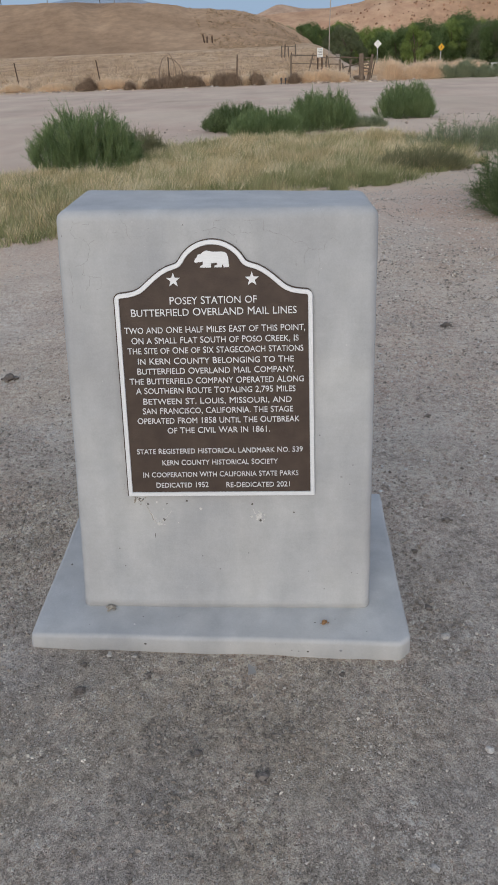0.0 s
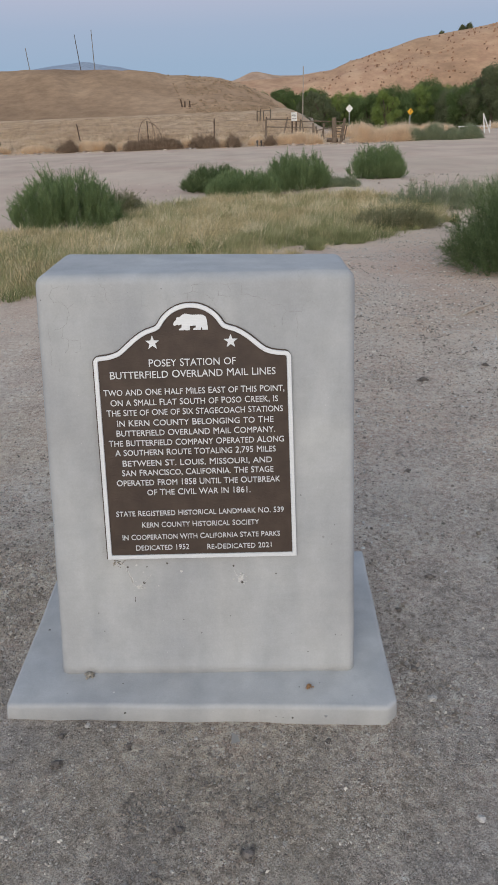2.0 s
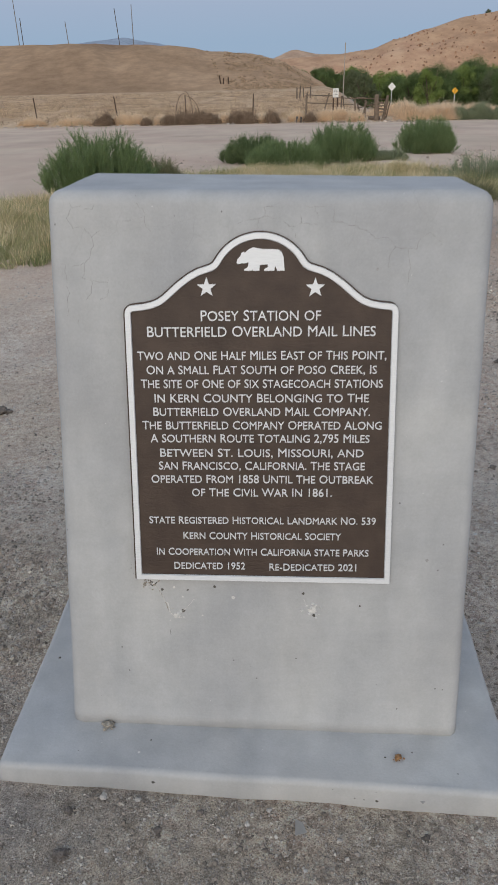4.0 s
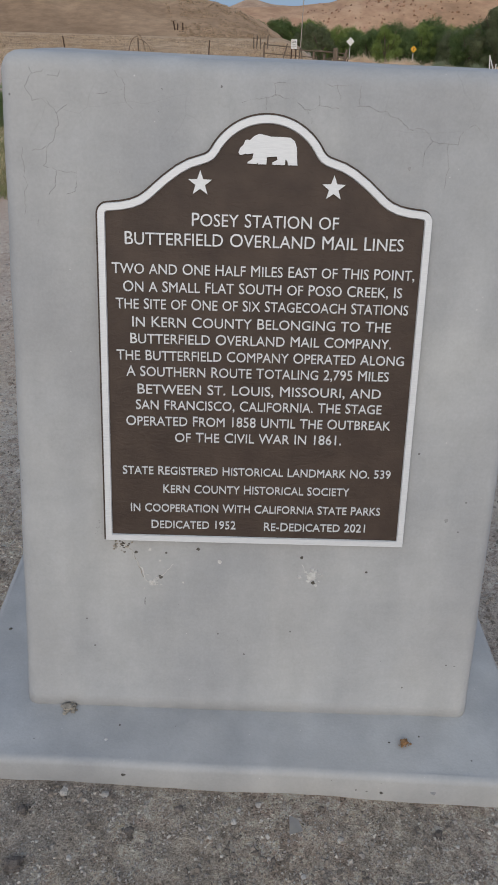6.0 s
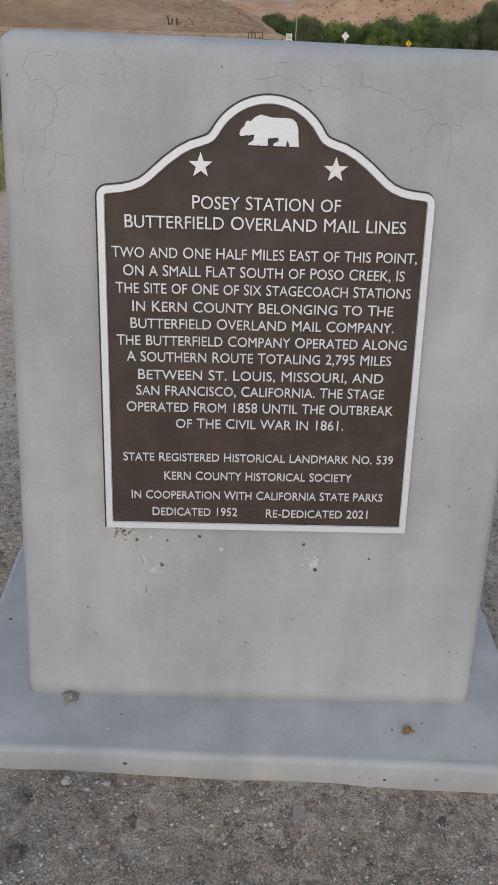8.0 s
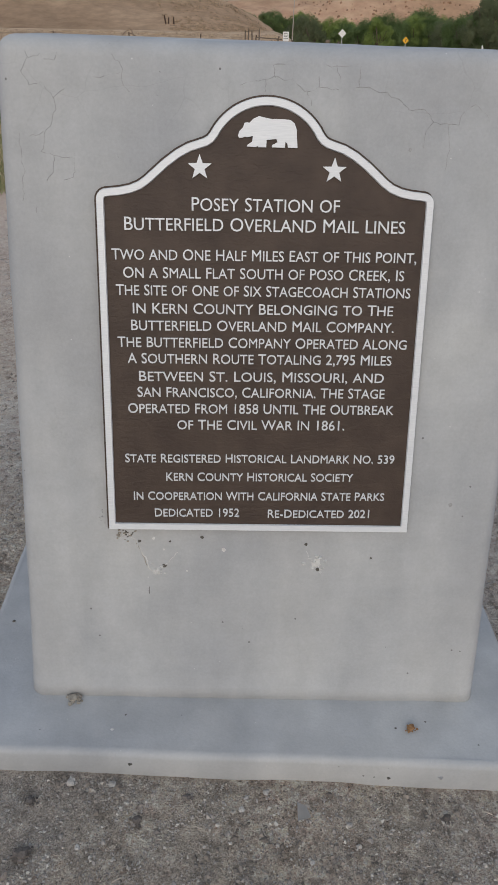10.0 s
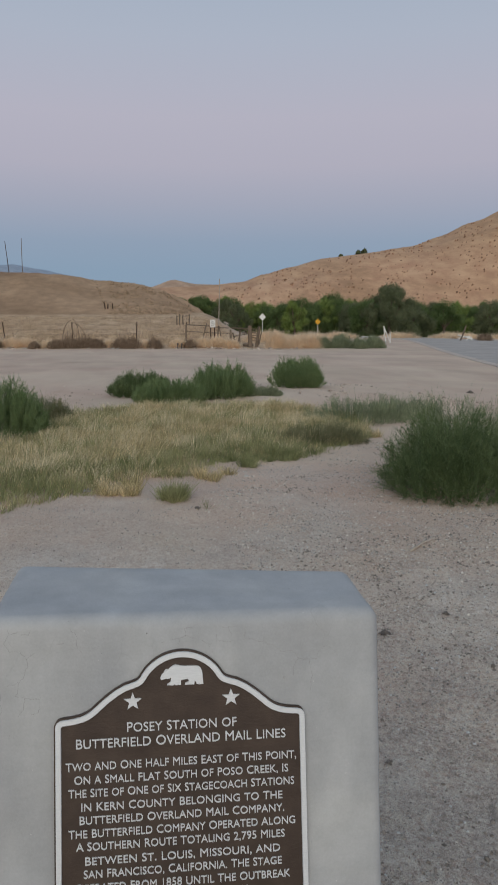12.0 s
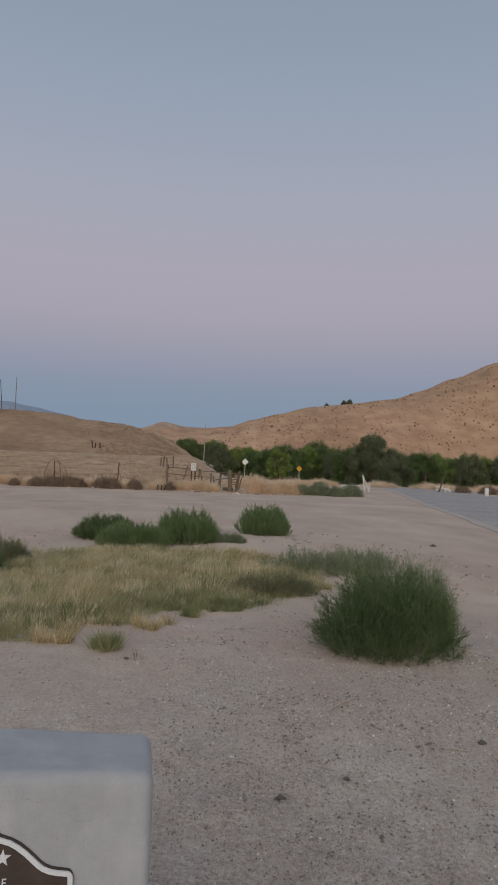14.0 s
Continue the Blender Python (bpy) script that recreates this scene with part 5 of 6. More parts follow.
# stubble over the dry field, thicker in long streaks
for name, mat, count, h0, h1, seed, lab in (("stubble", STUBBLE, 3400, 0.08, 0.24, 61, "pale straw stubble over the dry field"), ("stubble", DEAD_BRUSH, 2000, 0.08, 0.26, 62, "brown broken stalks over the dry field")):
    rng = np.random.RandomState(seed)
    np.random.seed(seed)
    spots = []
    while len(spots) < count:
        y = 49.0 + 62 * rng.uniform() ** 1.4
        x = rng.uniform(-0.42 * y, 0.05 * y + 2)
        if noise.noise((x * 0.08, y * 0.5, seed)) + 0.5 * noise.noise((x * 0.4, y * 0.9, 3)) > rng.uniform(-0.35, 0.5):
            spots.append((x, y, ground_z(x, y) - 0.02))
    p = np.repeat(np.array(spots), 9, 0)
    n = len(p)
    fan = rng.normal(0, 1, (n, 2))
    hgt = rng.uniform(h0, h1, n)
    base = p + np.column_stack([fan * [0.16, 0.1], np.zeros(n)])
    tip = base + np.column_stack([fan * 0.4 * hgt[:, None], hgt])
    v, f = blades(base, tip, rng.uniform(0.012, 0.035, n))
    tagged(sheet(name, v, f, mat), lab, "grass", kind="stuff")


# ---- fence, corral and signs ----
def t_post(parent, x, y, h, lean):
    z = ground_z(x, y)
    bm = bmesh.new()
    box(bm, (0.075, 0.012, h + 0.3), Matrix.Translation((0, 0, h / 2 - 0.15)))
    box(bm, (0.012, 0.04, h + 0.3), Matrix.Translation((0, 0.024, h / 2 - 0.15)))
    ob = part("post", bm, RUST, parent)
    ob.matrix_basis = pose(x, y, z, 0, lean, 0)
    return Vector((x + math.sin(radians(lean)) * h, y, z + h))


fence = empty("wire_fence", (0, 0, 0), "rusty steel post and wire fence along the dry field", "fence")
FY = 52.0
fence_x = [-31, -26.2, -21.3, -16.6, -11.15, -6.55, -2.1, 1.45]
tops = [t_post(fence, x, FY, 1.25, lean) for x, lean in zip(fence_x, (2, -3, 4, -4, -6, 0, 3, 1))]
for frac in (0.95, 0.66, 0.38):
    bm = bmesh.new()
    for a, b in zip(tops, tops[1:]):
        pa, pb = Vector((a.x, a.y - 0.02, a.z - 1.25 * (1 - frac))), Vector((b.x, b.y - 0.02, b.z - 1.25 * (1 - frac)))
        for i in range(4):
            q0, q1 = pa.lerp(pb, i / 4), pa.lerp(pb, (i + 1) / 4)
            q0.z -= 0.12 * (1 - (i / 2 - 1) ** 2)
            q1.z -= 0.12 * (1 - ((i + 1) / 2 - 1) ** 2)
            rod(bm, q0, q1, 0.004, n=4)
    part("wire", bm, WIRE, fence)

# dead vines bowed over from a fence post
bm = bmesh.new()
for reach, tall in ((-0.66, 1.5), (0.95, 1.35), (0.5, 1.62)):
    last = None
    for k in range(13):
        a0 = math.pi / 2 * k / 12
        q = Vector((-6.55 + reach * math.sin(a0), 51.85 + 0.03 * math.sin(k), 0.3 + tall * math.cos(a0)))
        if last is not None:
            rod(bm, last, q, 0.032, 0.028, 5, 0.008)
        last = q
for k in range(26):
    a = random.Random(k).uniform(-1.0, 1.0)
    rod(bm, (-6.55 + 0.7 * a, 51.85, 0.5), (-6.55 + 0.75 * a + 0.1, 51.8, 0.9 + 0.5 * (1 - abs(a)) * (k % 5) / 4), 0.012, 0.005, 4, 0.006)
tagged(part("dead_vine", bm, DEAD_BRUSH), "bowed dead vines against the fence post", "dead vine")

corral = empty("corral_fence", (0, 0, 0), "weathered broken wooden corral fence of leaning posts and rails", "fence")


def wood_post(x, y, h, r, lean, parent=corral, lean_y=0):
    bm = bmesh.new()
    rod(bm, (0, 0, -0.4), (0, 0, h * 0.5), r, r * 0.95, 9, r * 0.08)
    rod(bm, (0, 0, h * 0.48), (0, 0, h), r * 0.95, r * 0.85, 9, r * 0.1)
    ob = part("post", bm, WEATHERED, parent)
    ob.matrix_basis = pose(x, y, ground_z(x, y), lean_y, lean, 0)


for x, y, h, r, lean in [(1.38, 50, 1.3, 0.07, 0), (2.4, 50, 1.45, 0.05, 16), (4.47, 50, 1.15, 0.08, -2), (4.85, 50.2, 1.0, 0.06, -14), (5.82, 50, 1.5, 0.15, -2), (6.25, 50.1, 1.45, 0.11, 9),
                         (3.75, 53, 1.1, 0.05, 3), (5.2, 53, 1.1, 0.05, 14), (5.5, 54, 1.1, 0.05, -3), (6.9, 54, 1.0, 0.05, 12), (4.1, 54, 1.1, 0.05, -8),
                         (1.2, 80, 1.0, 0.07, 0), (1.48, 80, 1.15, 0.07, 3), (1.87, 80, 1.0, 0.07, -2), (2.54, 80, 1.15, 0.08, 1)]:
    wood_post(x, y, h, r, lean)
for a, b in [((1.4, 50, 1.55), (3.0, 50, 1.48)), ((1.4, 50, 1.1), (4.5, 50, 0.95)), ((4.5, 50.1, 1.35), (5.8, 50, 1.25)), ((4.6, 50.1, 0.75), (6.2, 50, 1.05)), ((3.4, 53, 1.35), (6.9, 54, 1.2)), ((1.2, 80, 2.2), (2.55, 80, 2.25))]:
    bm = bmesh.new()
    rod(bm, a, b, 0.035, 0.03, 7, 0.008)
    part("rail", bm, WEATHERED, corral)


# a broken panel of old slats between the leaning posts
for k in range(4):
    bm = bmesh.new()
    z, tilt = 0.5 + 0.17 * k, (-3, 9, -5, 14)[k]
    box(bm, (0.72 - 0.06 * (k % 3), 0.03, 0.085), Matrix.Translation((6.06 + 0.04 * (k % 2), 49.93, z)) @ pose(0, 0, 0, 0, tilt, 0), 0.006)
    part("slat", bm, WEATHERED, corral, "weathered broken slat")

for x, y, h in [(0.75, 47.5, 0.36), (1.0, 47.5, 0.34)]:
    bm = bmesh.new()
    rod(bm, (0, 0, -0.2), (0, 0, h * 0.6), 0.035, 0.035, 8, 0.004)
    rod(bm, (0, 0, h * 0.58), (0.01, 0, h), 0.065, 0.055, 9, 0.008)
    st = part("stump_post", bm, POLE)
    st.matrix_basis = pose(x, y, ground_z(x, y))
    tagged(st, "short dark stub of a post on the berm", "post stub")

old_posts = empty("old_posts", (0, 0, 0), "three short dark leaning posts on the grassy slope", "posts")
for az, h, lean in ((-4.48, 1.25, -10), (-4.3, 0.9, 3), (-3.95, 1.0, 0)):
    bm = bmesh.new()
    rod(bm, (0, 0, -0.5), (0, 0, h), 0.13, 0.11, 8, 0.01)
    q = hill_point(LEFT, az, 0.13)
    part("post", bm, RUST, old_posts).matrix_basis = pose(*q, 0, lean, 0)


def notice_sign():
    top = empty("notice_sign", (3.2, 50, ground_z(3.2, 50)), "small white notice sign on two dark wooden posts", "sign")
    c = 1.64 - ground_z(3.2, 50)
    for x in (-0.13, 0.13):
        bm = bmesh.new()
        rod(bm, (x, 0, -0.4), (x, 0, c + 0.05), 0.05, 0.045, 8, 0.004)
        part("post", bm, RUST, top, "dark wooden post")
    bm = bmesh.new()
    box(bm, (0.36, 0.02, 0.52), Matrix.Translation((0, -0.066, c)), 0.004)
    board = part("board", bm, WHITE, top, "white painted board")
    for z, wd in ((0.15, 0.22), (0.07, 0.27), (-0.01, 0.2), (-0.11, 0.25)):
        bm = bmesh.new()
        box(bm, (wd, 0.006, 0.022), Matrix.Translation((0, -0.08, c + z)))
        part("text_bar", bm, INK, board)


def diamond(name, x, y, zc, half, mat, label, arrow):
    z = ground_z(x, y)
    top = empty(name, (x, y, z), label, "road sign")
    bm = bmesh.new()
    box(bm, (0.06, 0.05, zc - z + 0.8), Matrix.Translation((0, 0, (zc - z + half) / 2 - 0.35)))
    part("post", bm, GALV, top)
    bm = bmesh.new()
    box(bm, (half * 1.41, 0.012, half * 1.41), Matrix.Translation((0, -0.035, zc - z)) @ pose(0, 0, 0, 0, 45, 0), 0.003)
    plate_ = part("plate", bm, mat, top)
    if arrow:
        bm = bmesh.new()
        box(bm, (half * 0.16, 0.006, half * 0.9), Matrix.Translation((0, -0.046, zc - z - half * 0.1)) @ pose(0, 0, 0, 0, 18, 0))
        box(bm, (half * 0.5, 0.006, half * 0.14), Matrix.Translation((half * 0.12, -0.052, zc - z + half * 0.3)) @ pose(0, 0, 0, 0, 18, 0))
        part("symbol", bm, INK, plate_)


notice_sign()
diamond("diamond_marker", 10.03, 76, 2.14, 0.37, WHITE, "white diamond road marker on a steel post", False)
diamond("warning_sign", 15.2, 72.5, 1.68, 0.29, YELLOW, "yellow diamond warning sign on a steel post", True)


def pole(name, x, y, z, h, r, lean, mat, label):
    top = empty(name, (x, y, z), label, "utility pole", "utility poles")
    top.matrix_basis = pose(x, y, z, 0, lean, 0)
    bm = bmesh.new()
    rod(bm, (0, 0, -3), (0, 0, h), r, r * 0.7, 8)
    part("shaft", bm, mat, top)
    bm = bmesh.new()
    rod(bm, (0, 0, h - 0.02), (0, 0, h + 0.12), r * 0.74, r * 0.5, 8)
    part("cap", bm, mat, top)


for az, h, lean, mat, lab in [(-17.8, 16.0, -1.5, GREY_POLE, "tall grey wooden utility pole on the hill crest"), (-17.55, 8.4, -1.0, POLE, "dark bare wooden utility pole on the hill crest"),
                              (-14.6, 7.4, -4, GREY_POLE, "grey bare wooden utility pole on the hill crest"), (-11.22, 10.8, -5.0, POLE, "dark leaning wooden utility pole on the hill crest"),
                              (-10.33, 12.0, 0.5, GREY_POLE, "tall grey wooden utility pole on the hill crest")]:
    x, y, z = hill_point(LEFT, az, 1.06)
    pole("utility_pole", x, y, z - 0.5, h, 0.14, lean, mat, lab)
pole("marker_pole", 7.6, 106, ground_z(7.6, 106), 6.4, 0.075, 1, WEATHERED_PALE, "slim pale utility pole before the trees")


def barrier_white():
    x, y = 18.4, 60
    top = empty("white_barrier", (x, y, ground_z(x, y)), "leaning white painted road barrier end with brace", "barrier")
    for a, b, r in [((0.12, 0, -0.1), (-0.1, 0, 1.4), 0.05), ((0.55, 0, -0.1), (-0.08, 0.02, 1.36), 0.045), ((0.6, 0.3, -0.1), (0.56, 0.3, 0.85), 0.045), ((0.05, 0.0, 0.42), (0.56, 0.1, 0.5), 0.035), ((-1.9, 0.3, 0.5), (0.05, 0.05, 0.48), 0.035), ((-1.8, 0.3, -0.1), (-1.8, 0.3, 0.52), 0.04)]:
        bm = bmesh.new()
        rod(bm, a, b, r, r * 0.9, 6)
        part("bar", bm, WHITE, top)


def barrier_broken():
    x, y = 28.0, 66
    top = empty("broken_barrier", (x, y, ground_z(x, y)), "collapsed weathered wooden barrier with pale boards", "barrier")
    for a, b, r, m in [((-0.5, 0, -0.1), (0.05, 0, 1.45), 0.08, WEATHERED), ((-0.7, 0, 0.55), (0.75, 0.1, 0.2), 0.07, WHITE), ((0.1, 0, -0.1), (0.35, 0, 0.45), 0.06, WHITE), ((0.8, 0.1, -0.1), (0.6, 0.1, 0.38), 0.06, WHITE), ((-0.7, 0.1, 0.25), (0.5, 0.1, 0.42), 0.05, WHITE)]:
        bm = bmesh.new()
        rod(bm, a, b, r, r * 0.9, 6)
        part("bar", bm, m, top)


barrier_white()
barrier_broken()
bm = bmesh.new()
rod(bm, (0, 0, -0.2), (0, 0, 0.68), 0.17, 0.17, 14)
lump(bm, (0, 0, 0.66), 0.168, 0.5, 0.05)
wp = part("guide_post", bm, WHITE, smooth=True)
wp.matrix_basis = pose(28.8, 58.4, ground_z(28.8, 58.4))
tagged(wp, "short stout white guide post beside the road", "post")


# ---- stones ----
bm = bmesh.new()
solid(bm, [(-0.013, -0.010, 0), (0.014, -0.012, 0), (0.012, 0.009, 0.004), (-0.002, 0.020, 0.007)], [(-0.013, -0.010, 0.002), (0.014, -0.012, 0.002), (0.012, 0.009, 0.006), (-0.002, 0.020, 0.009)])
DULL_GLASS, glass_nodes, glass_shader = material("dusty_broken_glass", 0.5, 0, 0.3)
glass_shader.inputs["Transmission Weight"].default_value = 0.75
glass_shader.inputs["Alpha"].default_value = 0.45
glass_shader.inputs["Base Color"].default_value = (0.62, 0.64, 0.66, 1)
shard = part("glass_shard", bm, DULL_GLASS)
shard.matrix_basis = pose(0.084, -0.285, ground_z(0.084, -0.285) + 0.003, 12, 0, 20)
tagged(shard, "flat broken shard of dull glass on the dirt", "shard")
rng = random.Random(3)
n_lab = {"ROCK": "pale grey field stone on the dirt", "CLOD": "dark crumbled dirt clod on the ground"}
for x, y, r, kind in [(-0.365, -0.212, 0.014, "ROCK"), (-0.03, -0.273, 0.009, "ROCK"), (-0.424, -0.363, 0.022, "CLOD"), (-0.227, -0.295, 0.014, "CLOD"), (-0.435, -0.256, 0.014, "CLOD"), (-0.328, -0.346, 0.009, "ROCK"), (0.172, -0.305, 0.008, "ROCK"), (-0.137, -0.249, 0.012, "CLOD"), (0.361, -0.29, 0.012, "CLOD"), (0.096, -0.375, 0.007, "ROCK"), (-0.284, -0.217, 0.010, "ROCK"), (0.019, -0.238, 0.009, "ROCK"),
                      (0.705, -0.124, 0.021, "ROCK"), (0.124, -0.651, 0.024, "CLOD"), (0.735, -0.554, 0.016, "ROCK"), (0.674, 0.009, 0.018, "CLOD"), (-0.021, -0.248, 0.007, "ROCK"),
                      (-0.055, -0.581, 0.018, "CLOD"), (0.651, 0.443, 0.013, "ROCK"), (0.687, 0.336, 0.015, "CLOD"), (-1.398, 2.042, 0.05, "CLOD"), (0.526, -0.883, 0.016, "ROCK"),
                      (0.711, 5.99, 0.035, "ROCK"), (0.885, 6.897, 0.04, "ROCK"), (1.157, 4.706, 0.03, "ROCK"), (1.287, 2.697, 0.035, "CLOD"), (-0.87, 6.3, 0.07, "ROCK"),
                      (0.25, 5.47, 0.03, "CLOD"), (7.643, 16.5, 0.09, "CLOD"), (2.9, 3.4, 0.035, "CLOD"), (1.75, 2.9, 0.025, "CLOD"), (2.6, 4.6, 0.028, "ROCK"), (0.95, 1.5, 0.02, "CLOD"), (1.3, 0.9, 0.022, "CLOD"), (0.85, 0.55, 0.02, "CLOD"),
                      (-13.4, 47.0, 0.12, "ROCK"), (-13.9, 47.3, 0.15, "ROCK"), (-14.8, 46.9, 0.14, "ROCK"), (-15.3, 47.2, 0.1, "ROCK"), (-12.6, 47.1, 0.09, "ROCK"), (-16.4, 47.0, 0.13, "ROCK"), (-3.4, 47.0, 0.16, "ROCK"), (-3.1, 46.9, 0.13, "ROCK"), (-2.2, 46.9, 0.13, "ROCK"), (-5.6, 19.5, 0.12, "CLOD"), (-0.9, 20.5, 0.07, "CLOD")]:
    if kind == "ROCK":
        r *= 0.8
        one_lump("rock", (x, y, ground_z(x, y) + r * 0.2), r, ROCK, n_lab[kind], "rock", 0.6, 0.7, 2, "loose stones")
        continue
    crumble("clod", (x, y, ground_z(x, y) + r * 0.05), r * 1.15, CLOD, n_lab[kind], "dirt clod", "loose stones")

for a, b, r, lab in [((1.88, 4.0), (2.18, 4.28), 0.012, "short pale weathered stick on the dirt"), ((2.78, 5.0), (3.25, 4.72), 0.006, "thin curved dry twig below the bush"),
                     ((3.42, 5.55), (3.62, 5.72), 0.008, "short dry twig lying beside the bush"), ((4.50, 7.02), (4.68, 7.30), 0.009, "bent dark twig lying beside the bush"), ((3.15, 4.95), (3.4, 4.86), 0.007, "short dry twig lying beside the bush"), ((2.55, 3.35), (2.76, 3.27), 0.006, "short dry twig lying on the dirt")]:
    bm = bmesh.new()
    bow = 0.0 if r > 0.01 else 0.16
    pts = []
    for k in range(9):
        t = k / 8
        off = bow * math.sin(math.pi * t) * (1.2 - t)
        x, y = a[0] + (b[0] - a[0]) * t + (b[1] - a[1]) * off, a[1] + (b[1] - a[1]) * t - (b[0] - a[0]) * off
        pts.append((x, y, ground_z(x, y) + r * (0.9 + 0.8 * math.sin(math.pi * t))))
    for k in range(8):
        rod(bm, pts[k], pts[k + 1], r * (1 - 0.05 * k), r * (0.95 - 0.05 * k), 7, r * 0.12)
    tagged(part("stick", bm, STICK), lab, "stick")


def pebbles(count, x0, x1, y0, y1, r0, r1, seed, name, mat, label, patchy=0.0, small=4.5):
    """Loose gravel: small angular stones half sunk into the dirt."""
    rng = np.random.RandomState(seed)
    unit = np.array([(1, 0.1, 0.1), (0.1, 1, -0.1), (-1, -0.1, 0.1), (-0.1, -1, -0.1), (0.25, 0.2, 1), (-0.3, 0.25, 0.95), (-0.1, -0.4, 0.9)], float)
    tri = np.array([(0, 1, 4), (1, 5, 4), (1, 2, 5), (2, 6, 5), (2, 3, 6), (3, 0, 6), (0, 4, 6), (4, 5, 6)])
    vs, fs, k = [], [], 0
    while k < count:
        x, y = rng.uniform(x0, x1), rng.uniform(y0, y1)
        if -0.645 < x < 0.61 and -0.187 - 0.047 * (x + 0.632) < y < 0.7:
            continue
        if y > 4 and in_grass(x, y):
            continue
        if noise.noise((x * 1.2, y * 1.2, seed)) + 0.5 * noise.noise((x * 4, y * 4, seed)) < rng.uniform(-0.6, 0.5):
            continue
        if patchy and noise.noise((x * 2.1, y * 2.1, seed + 0.5)) + 0.6 * noise.noise((x * 6, y * 6, seed + 0.5)) < patchy:
            continue
        if y > 1.5 and x < 0.5 and rng.uniform() < 0.7:
            continue
        r = r0 + (r1 - r0) * rng.uniform() ** small
        a = rng.uniform(0, 6.283)
        c, s = math.cos(a), math.sin(a)
        p = unit * rng.uniform(0.7, 1.3, 3) + rng.normal(0, 0.16, (7, 3))
        p = p @ np.array([[c, -s, 0], [s, c, 0], [0, 0, 1]]) * r * [1, 1, 0.75]
        vs.append(p + [x, y, ground_z(x, y) - r * 0.05])
        fs.append(tri + 7 * k)
        k += 1
    tagged(sheet(name, np.concatenate(vs), np.concatenate(fs).tolist(), mat), label, "gravel", kind="stuff")


pebbles(30000, -1.3, 1.9, -1.25, 2.2, 0.0012, 0.006, 31, "gravel", STONE, "fine pale and dark gravel strewn over the dirt")
pebbles(18000, -0.95, 1.25, -0.95, -0.15, 0.0009, 0.0034, 36, "grit", STONE, "pale grit on the dirt in front of the slab", 0.0, 4.0)
pebbles(22000, -2.5, 4.5, 1.4, 7.5, 0.0026, 0.0105, 32, "gravel", STONE, "coarser gravel strewn over the dirt behind the monument")
pebbles(600, 0.6, 4.2, 2.6, 7.2, 0.005, 0.016, 35, "gravel", STONE, "pale stones strewn over the dirt round the bush")
pebbles(18000, -1.6, 3.2, -1.35, 5.5, 0.0018, 0.009, 33, "dirt_crumbs", CRUMB, "dark crumbs of dirt strewn over the ground")
pebbles(1300, 0.61, 0.8, -0.25, 0.9, 0.0015, 0.009, 37, "dirt_crumbs", CRUMB, "dark crumbs of dirt beside the slab")
pebbles(3600, -1.3, -0.66, -0.1, 1.3, 0.0015, 0.009, 38, "dirt_crumbs", CRUMB, "dark crumbs of dirt beside the slab")
pebbles(3600, 0.7, 4.4, 2.6, 6.3, 0.003, 0.012, 39, "gravel", PALE_STONE, "pale angular stones heaped thinly below the bush", -0.1)
pebbles(700, 0.45, 3.4, 1.4, 4.0, 0.003, 0.011, 40, "gravel", PALE_STONE, "pale chips of stone in loose patches on the dirt", 0.1)
pebbles(1500, 0.62, 3.0, 0.2, 4.2, 0.002, 0.011, 41, "dirt_crumbs", CRUMB, "dark crumbled dirt lying in loose patches", 0.18)
pebbles(1500, -1.2, 1.1, -0.9, -0.26, 0.002, 0.008, 42, "dirt_crumbs", CRUMB, "dark crumbled dirt in patches before the slab", 0.28)
pebbles(900, -1.2, 1.1, -0.9, -0.22, 0.0015, 0.006, 43, "grit", PALE_STONE, "white chips of stone before the slab", 0.15)
pebbles(3800, -0.75, 0.8, -0.66, -0.22, 0.0008, 0.003, 44, "grit", PALE_STONE, "white grit on the dirt in front of the slab")

pebbles(8000, -0.85, 0.95, -0.72, -0.18, 0.0009, 0.0036, 48, "grit", STONE, "pale gritty chips washed against the slab", -0.05, 4.0)
pebbles(2600, -0.85, 0.95, -0.8, -0.18, 0.0018, 0.0075, 49, "dirt_crumbs", CRUMB, "dark broken crumbs of dirt along the slab", 0.1, 3.0)
pebbles(1700, 0.6, 4.3, 0.3, 5.6, 0.003, 0.015, 47, "dirt_crumbs", CRUMB, "dark broken clods and litter on the dirt", 0.24, 3.2)
pebbles(5000, -1.6, -0.64, -0.35, 2.2, 0.0018, 0.0085, 52, "gravel", STONE, "coarse gravel beside the slab", -0.1, 2.8)
pebbles(2200, -1.6, -0.64, -0.35, 2.2, 0.002, 0.011, 53, "dirt_crumbs", CRUMB, "dark crumbled dirt beside the slab", 0.05, 3.0)
pebbles(7000, 0.6, 1.9, -0.4, 3.2, 0.0018, 0.0075, 54, "gravel", STONE, "coarse gravel beside the slab", -0.1, 2.8)
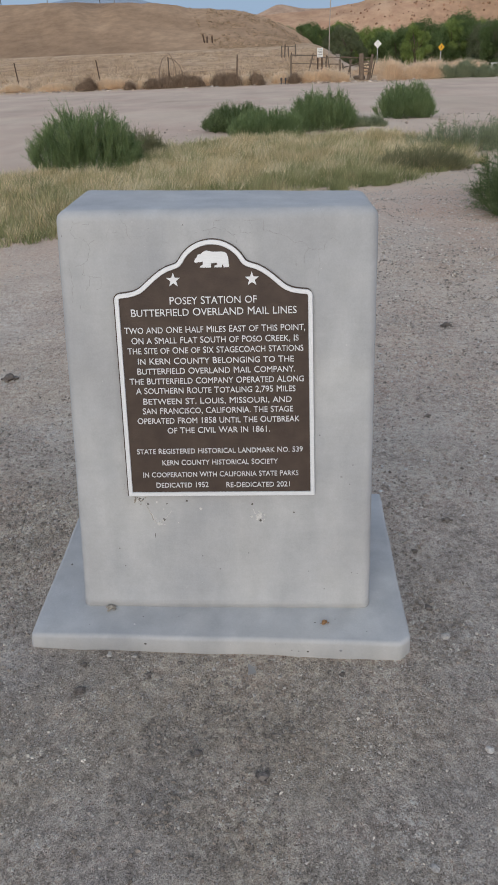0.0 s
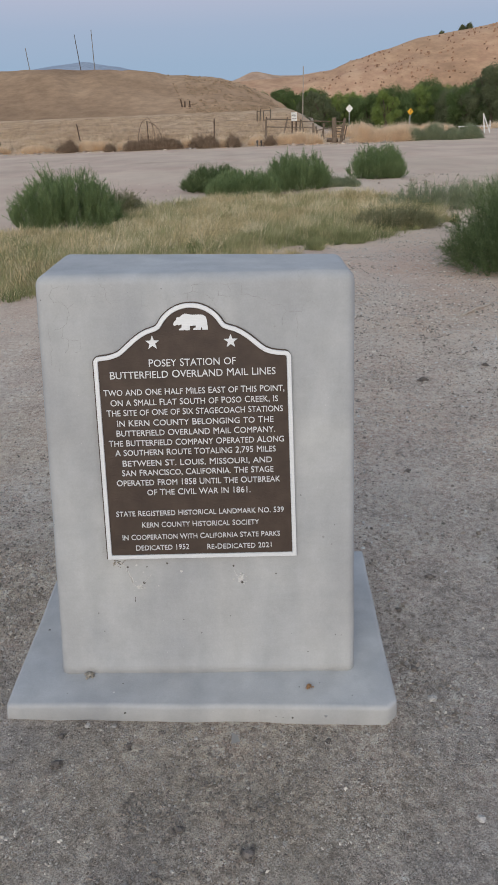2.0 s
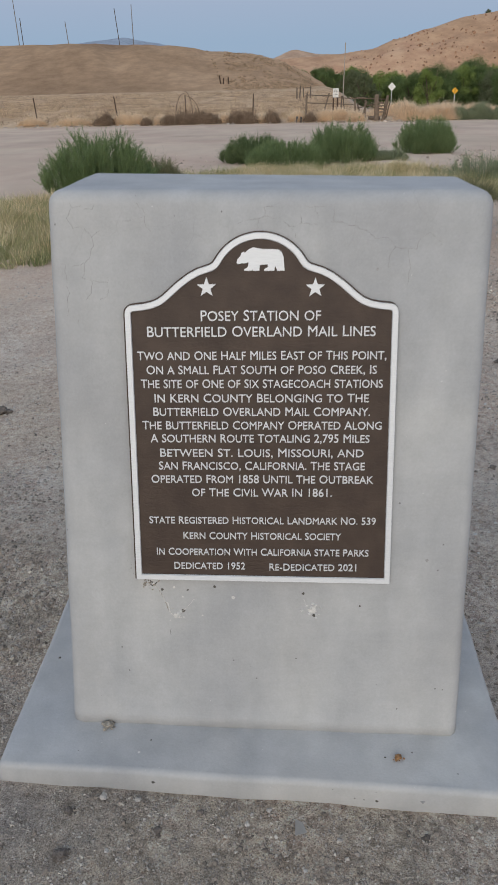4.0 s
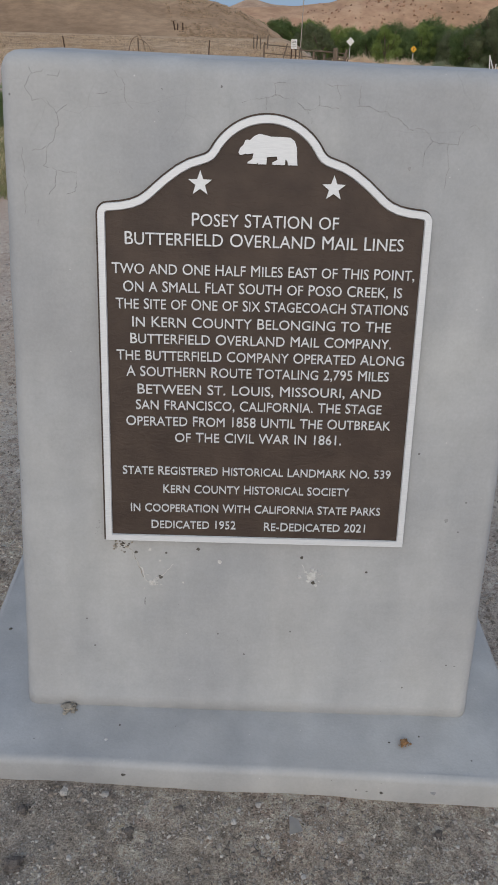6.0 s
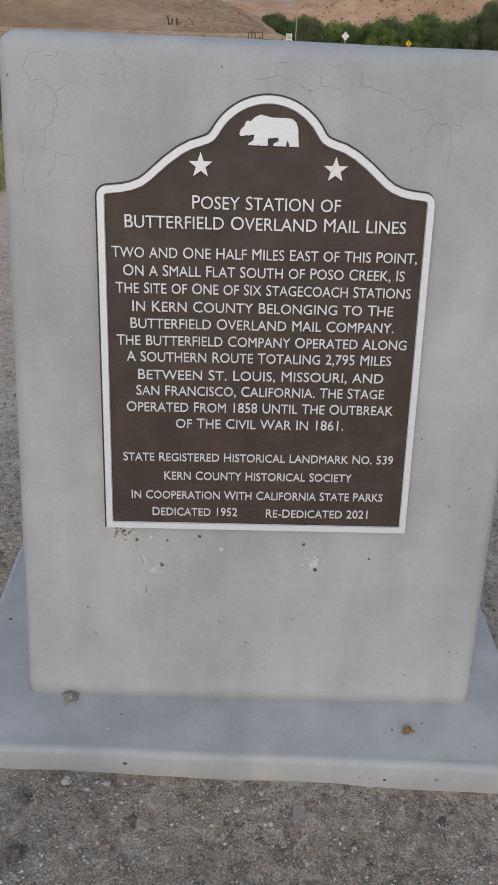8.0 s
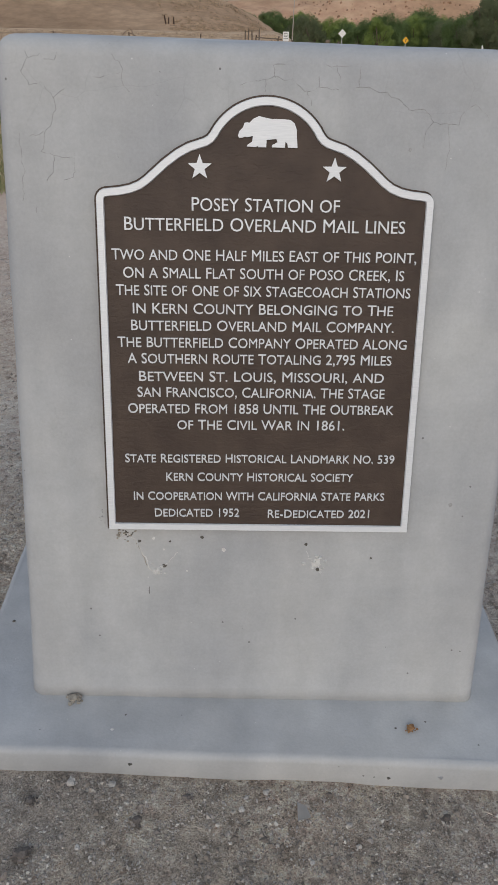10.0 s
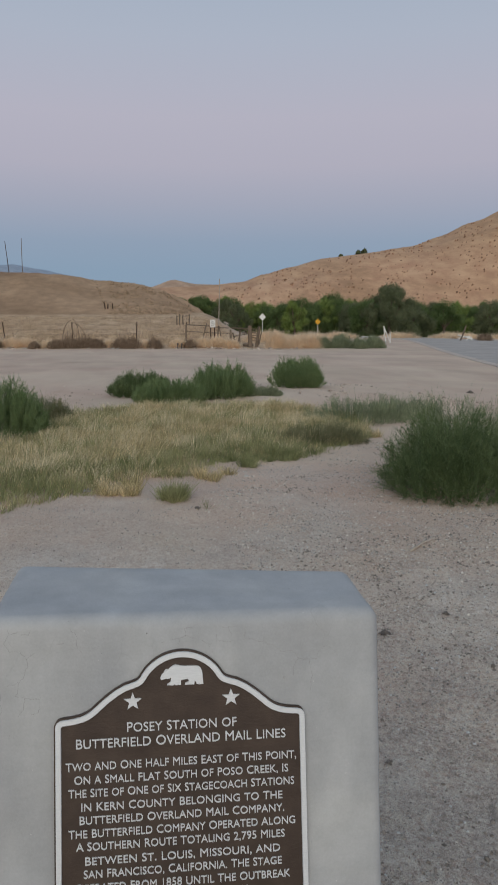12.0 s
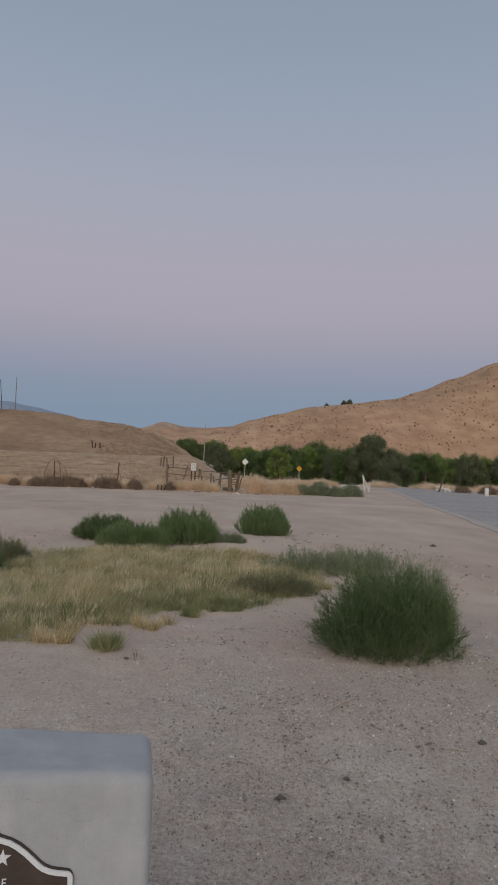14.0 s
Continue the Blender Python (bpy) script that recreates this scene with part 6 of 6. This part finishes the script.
pebbles(2400, 0.6, 1.9, -0.4, 3.2, 0.0018, 0.009, 55, "dirt_crumbs", CRUMB, "dark crumbled dirt beside the slab", 0.05, 3.0)
pebbles(9000, 0.3, 4.6, 3.2, 9.5, 0.003, 0.013, 56, "gravel", PALE_STONE, "pale gravel between the monument and bushes", -0.15, 3.5)
pebbles(3000, 0.3, 4.6, 3.2, 9.5, 0.003, 0.016, 57, "dirt_crumbs", CRUMB, "dark litter between the monument and bushes", 0.1, 3.5)
pebbles(650, 0.6, 3.6, 0.2, 4.6, 0.0025, 0.0125, 58, "gravel", CHIP, "scattered white chips of stone beside the monument", 0.05, 2.6)
pebbles(420, 0.6, 3.4, 0.2, 4.4, 0.004, 0.016, 59, "dirt_crumbs", CRUMB, "scattered dark clods beside the monument", 0.0, 2.4)
pebbles(420, -20, 9, 46.3, 48.2, 0.03, 0.17, 50, "berm_rubble", LOT_CLOD, "rubble and clods along the berm", -0.2, 3.0)

# broken bits of straw and fibre lying on the dirt
rng = np.random.RandomState(51)
np.random.seed(51)
spots = np.column_stack([rng.uniform(-0.8, 0.9, 260), rng.uniform(-0.85, -0.24, 260)])
turns = rng.uniform(0, 6.283, 260)
reach = rng.uniform(0.006, 0.026, 260)
base = np.array([(x, y, ground_z(x, y) + 0.003) for x, y in spots])
tip = np.array([(x + math.cos(a) * r, y + math.sin(a) * r, ground_z(x + math.cos(a) * r, y + math.sin(a) * r) + 0.003) for (x, y), a, r in zip(spots, turns, reach)])
v, f = blades(base, tip, np.full(260, 0.0016), rng.normal(0, 0.002, (260, 3)) * [1, 1, 0.3] + [0, 0, 0.002], 2)
tagged(sheet("straw_bits", v, f, STICK), "broken bits of dry straw on the dirt", "straw", kind="stuff")

# loose dirt round the bushes in the lot
pebbles(1300, -4.5, 6.5, 12.6, 19.5, 0.008, 0.05, 45, "dirt_crumbs", LOT_CLOD, "loose clods of sandy dirt in the lot", 0.15)
pebbles(900, 2.2, 7.5, 9.2, 14.5, 0.008, 0.045, 46, "dirt_crumbs", LOT_CLOD, "loose clods of sandy dirt beside the weeds", 0.1)
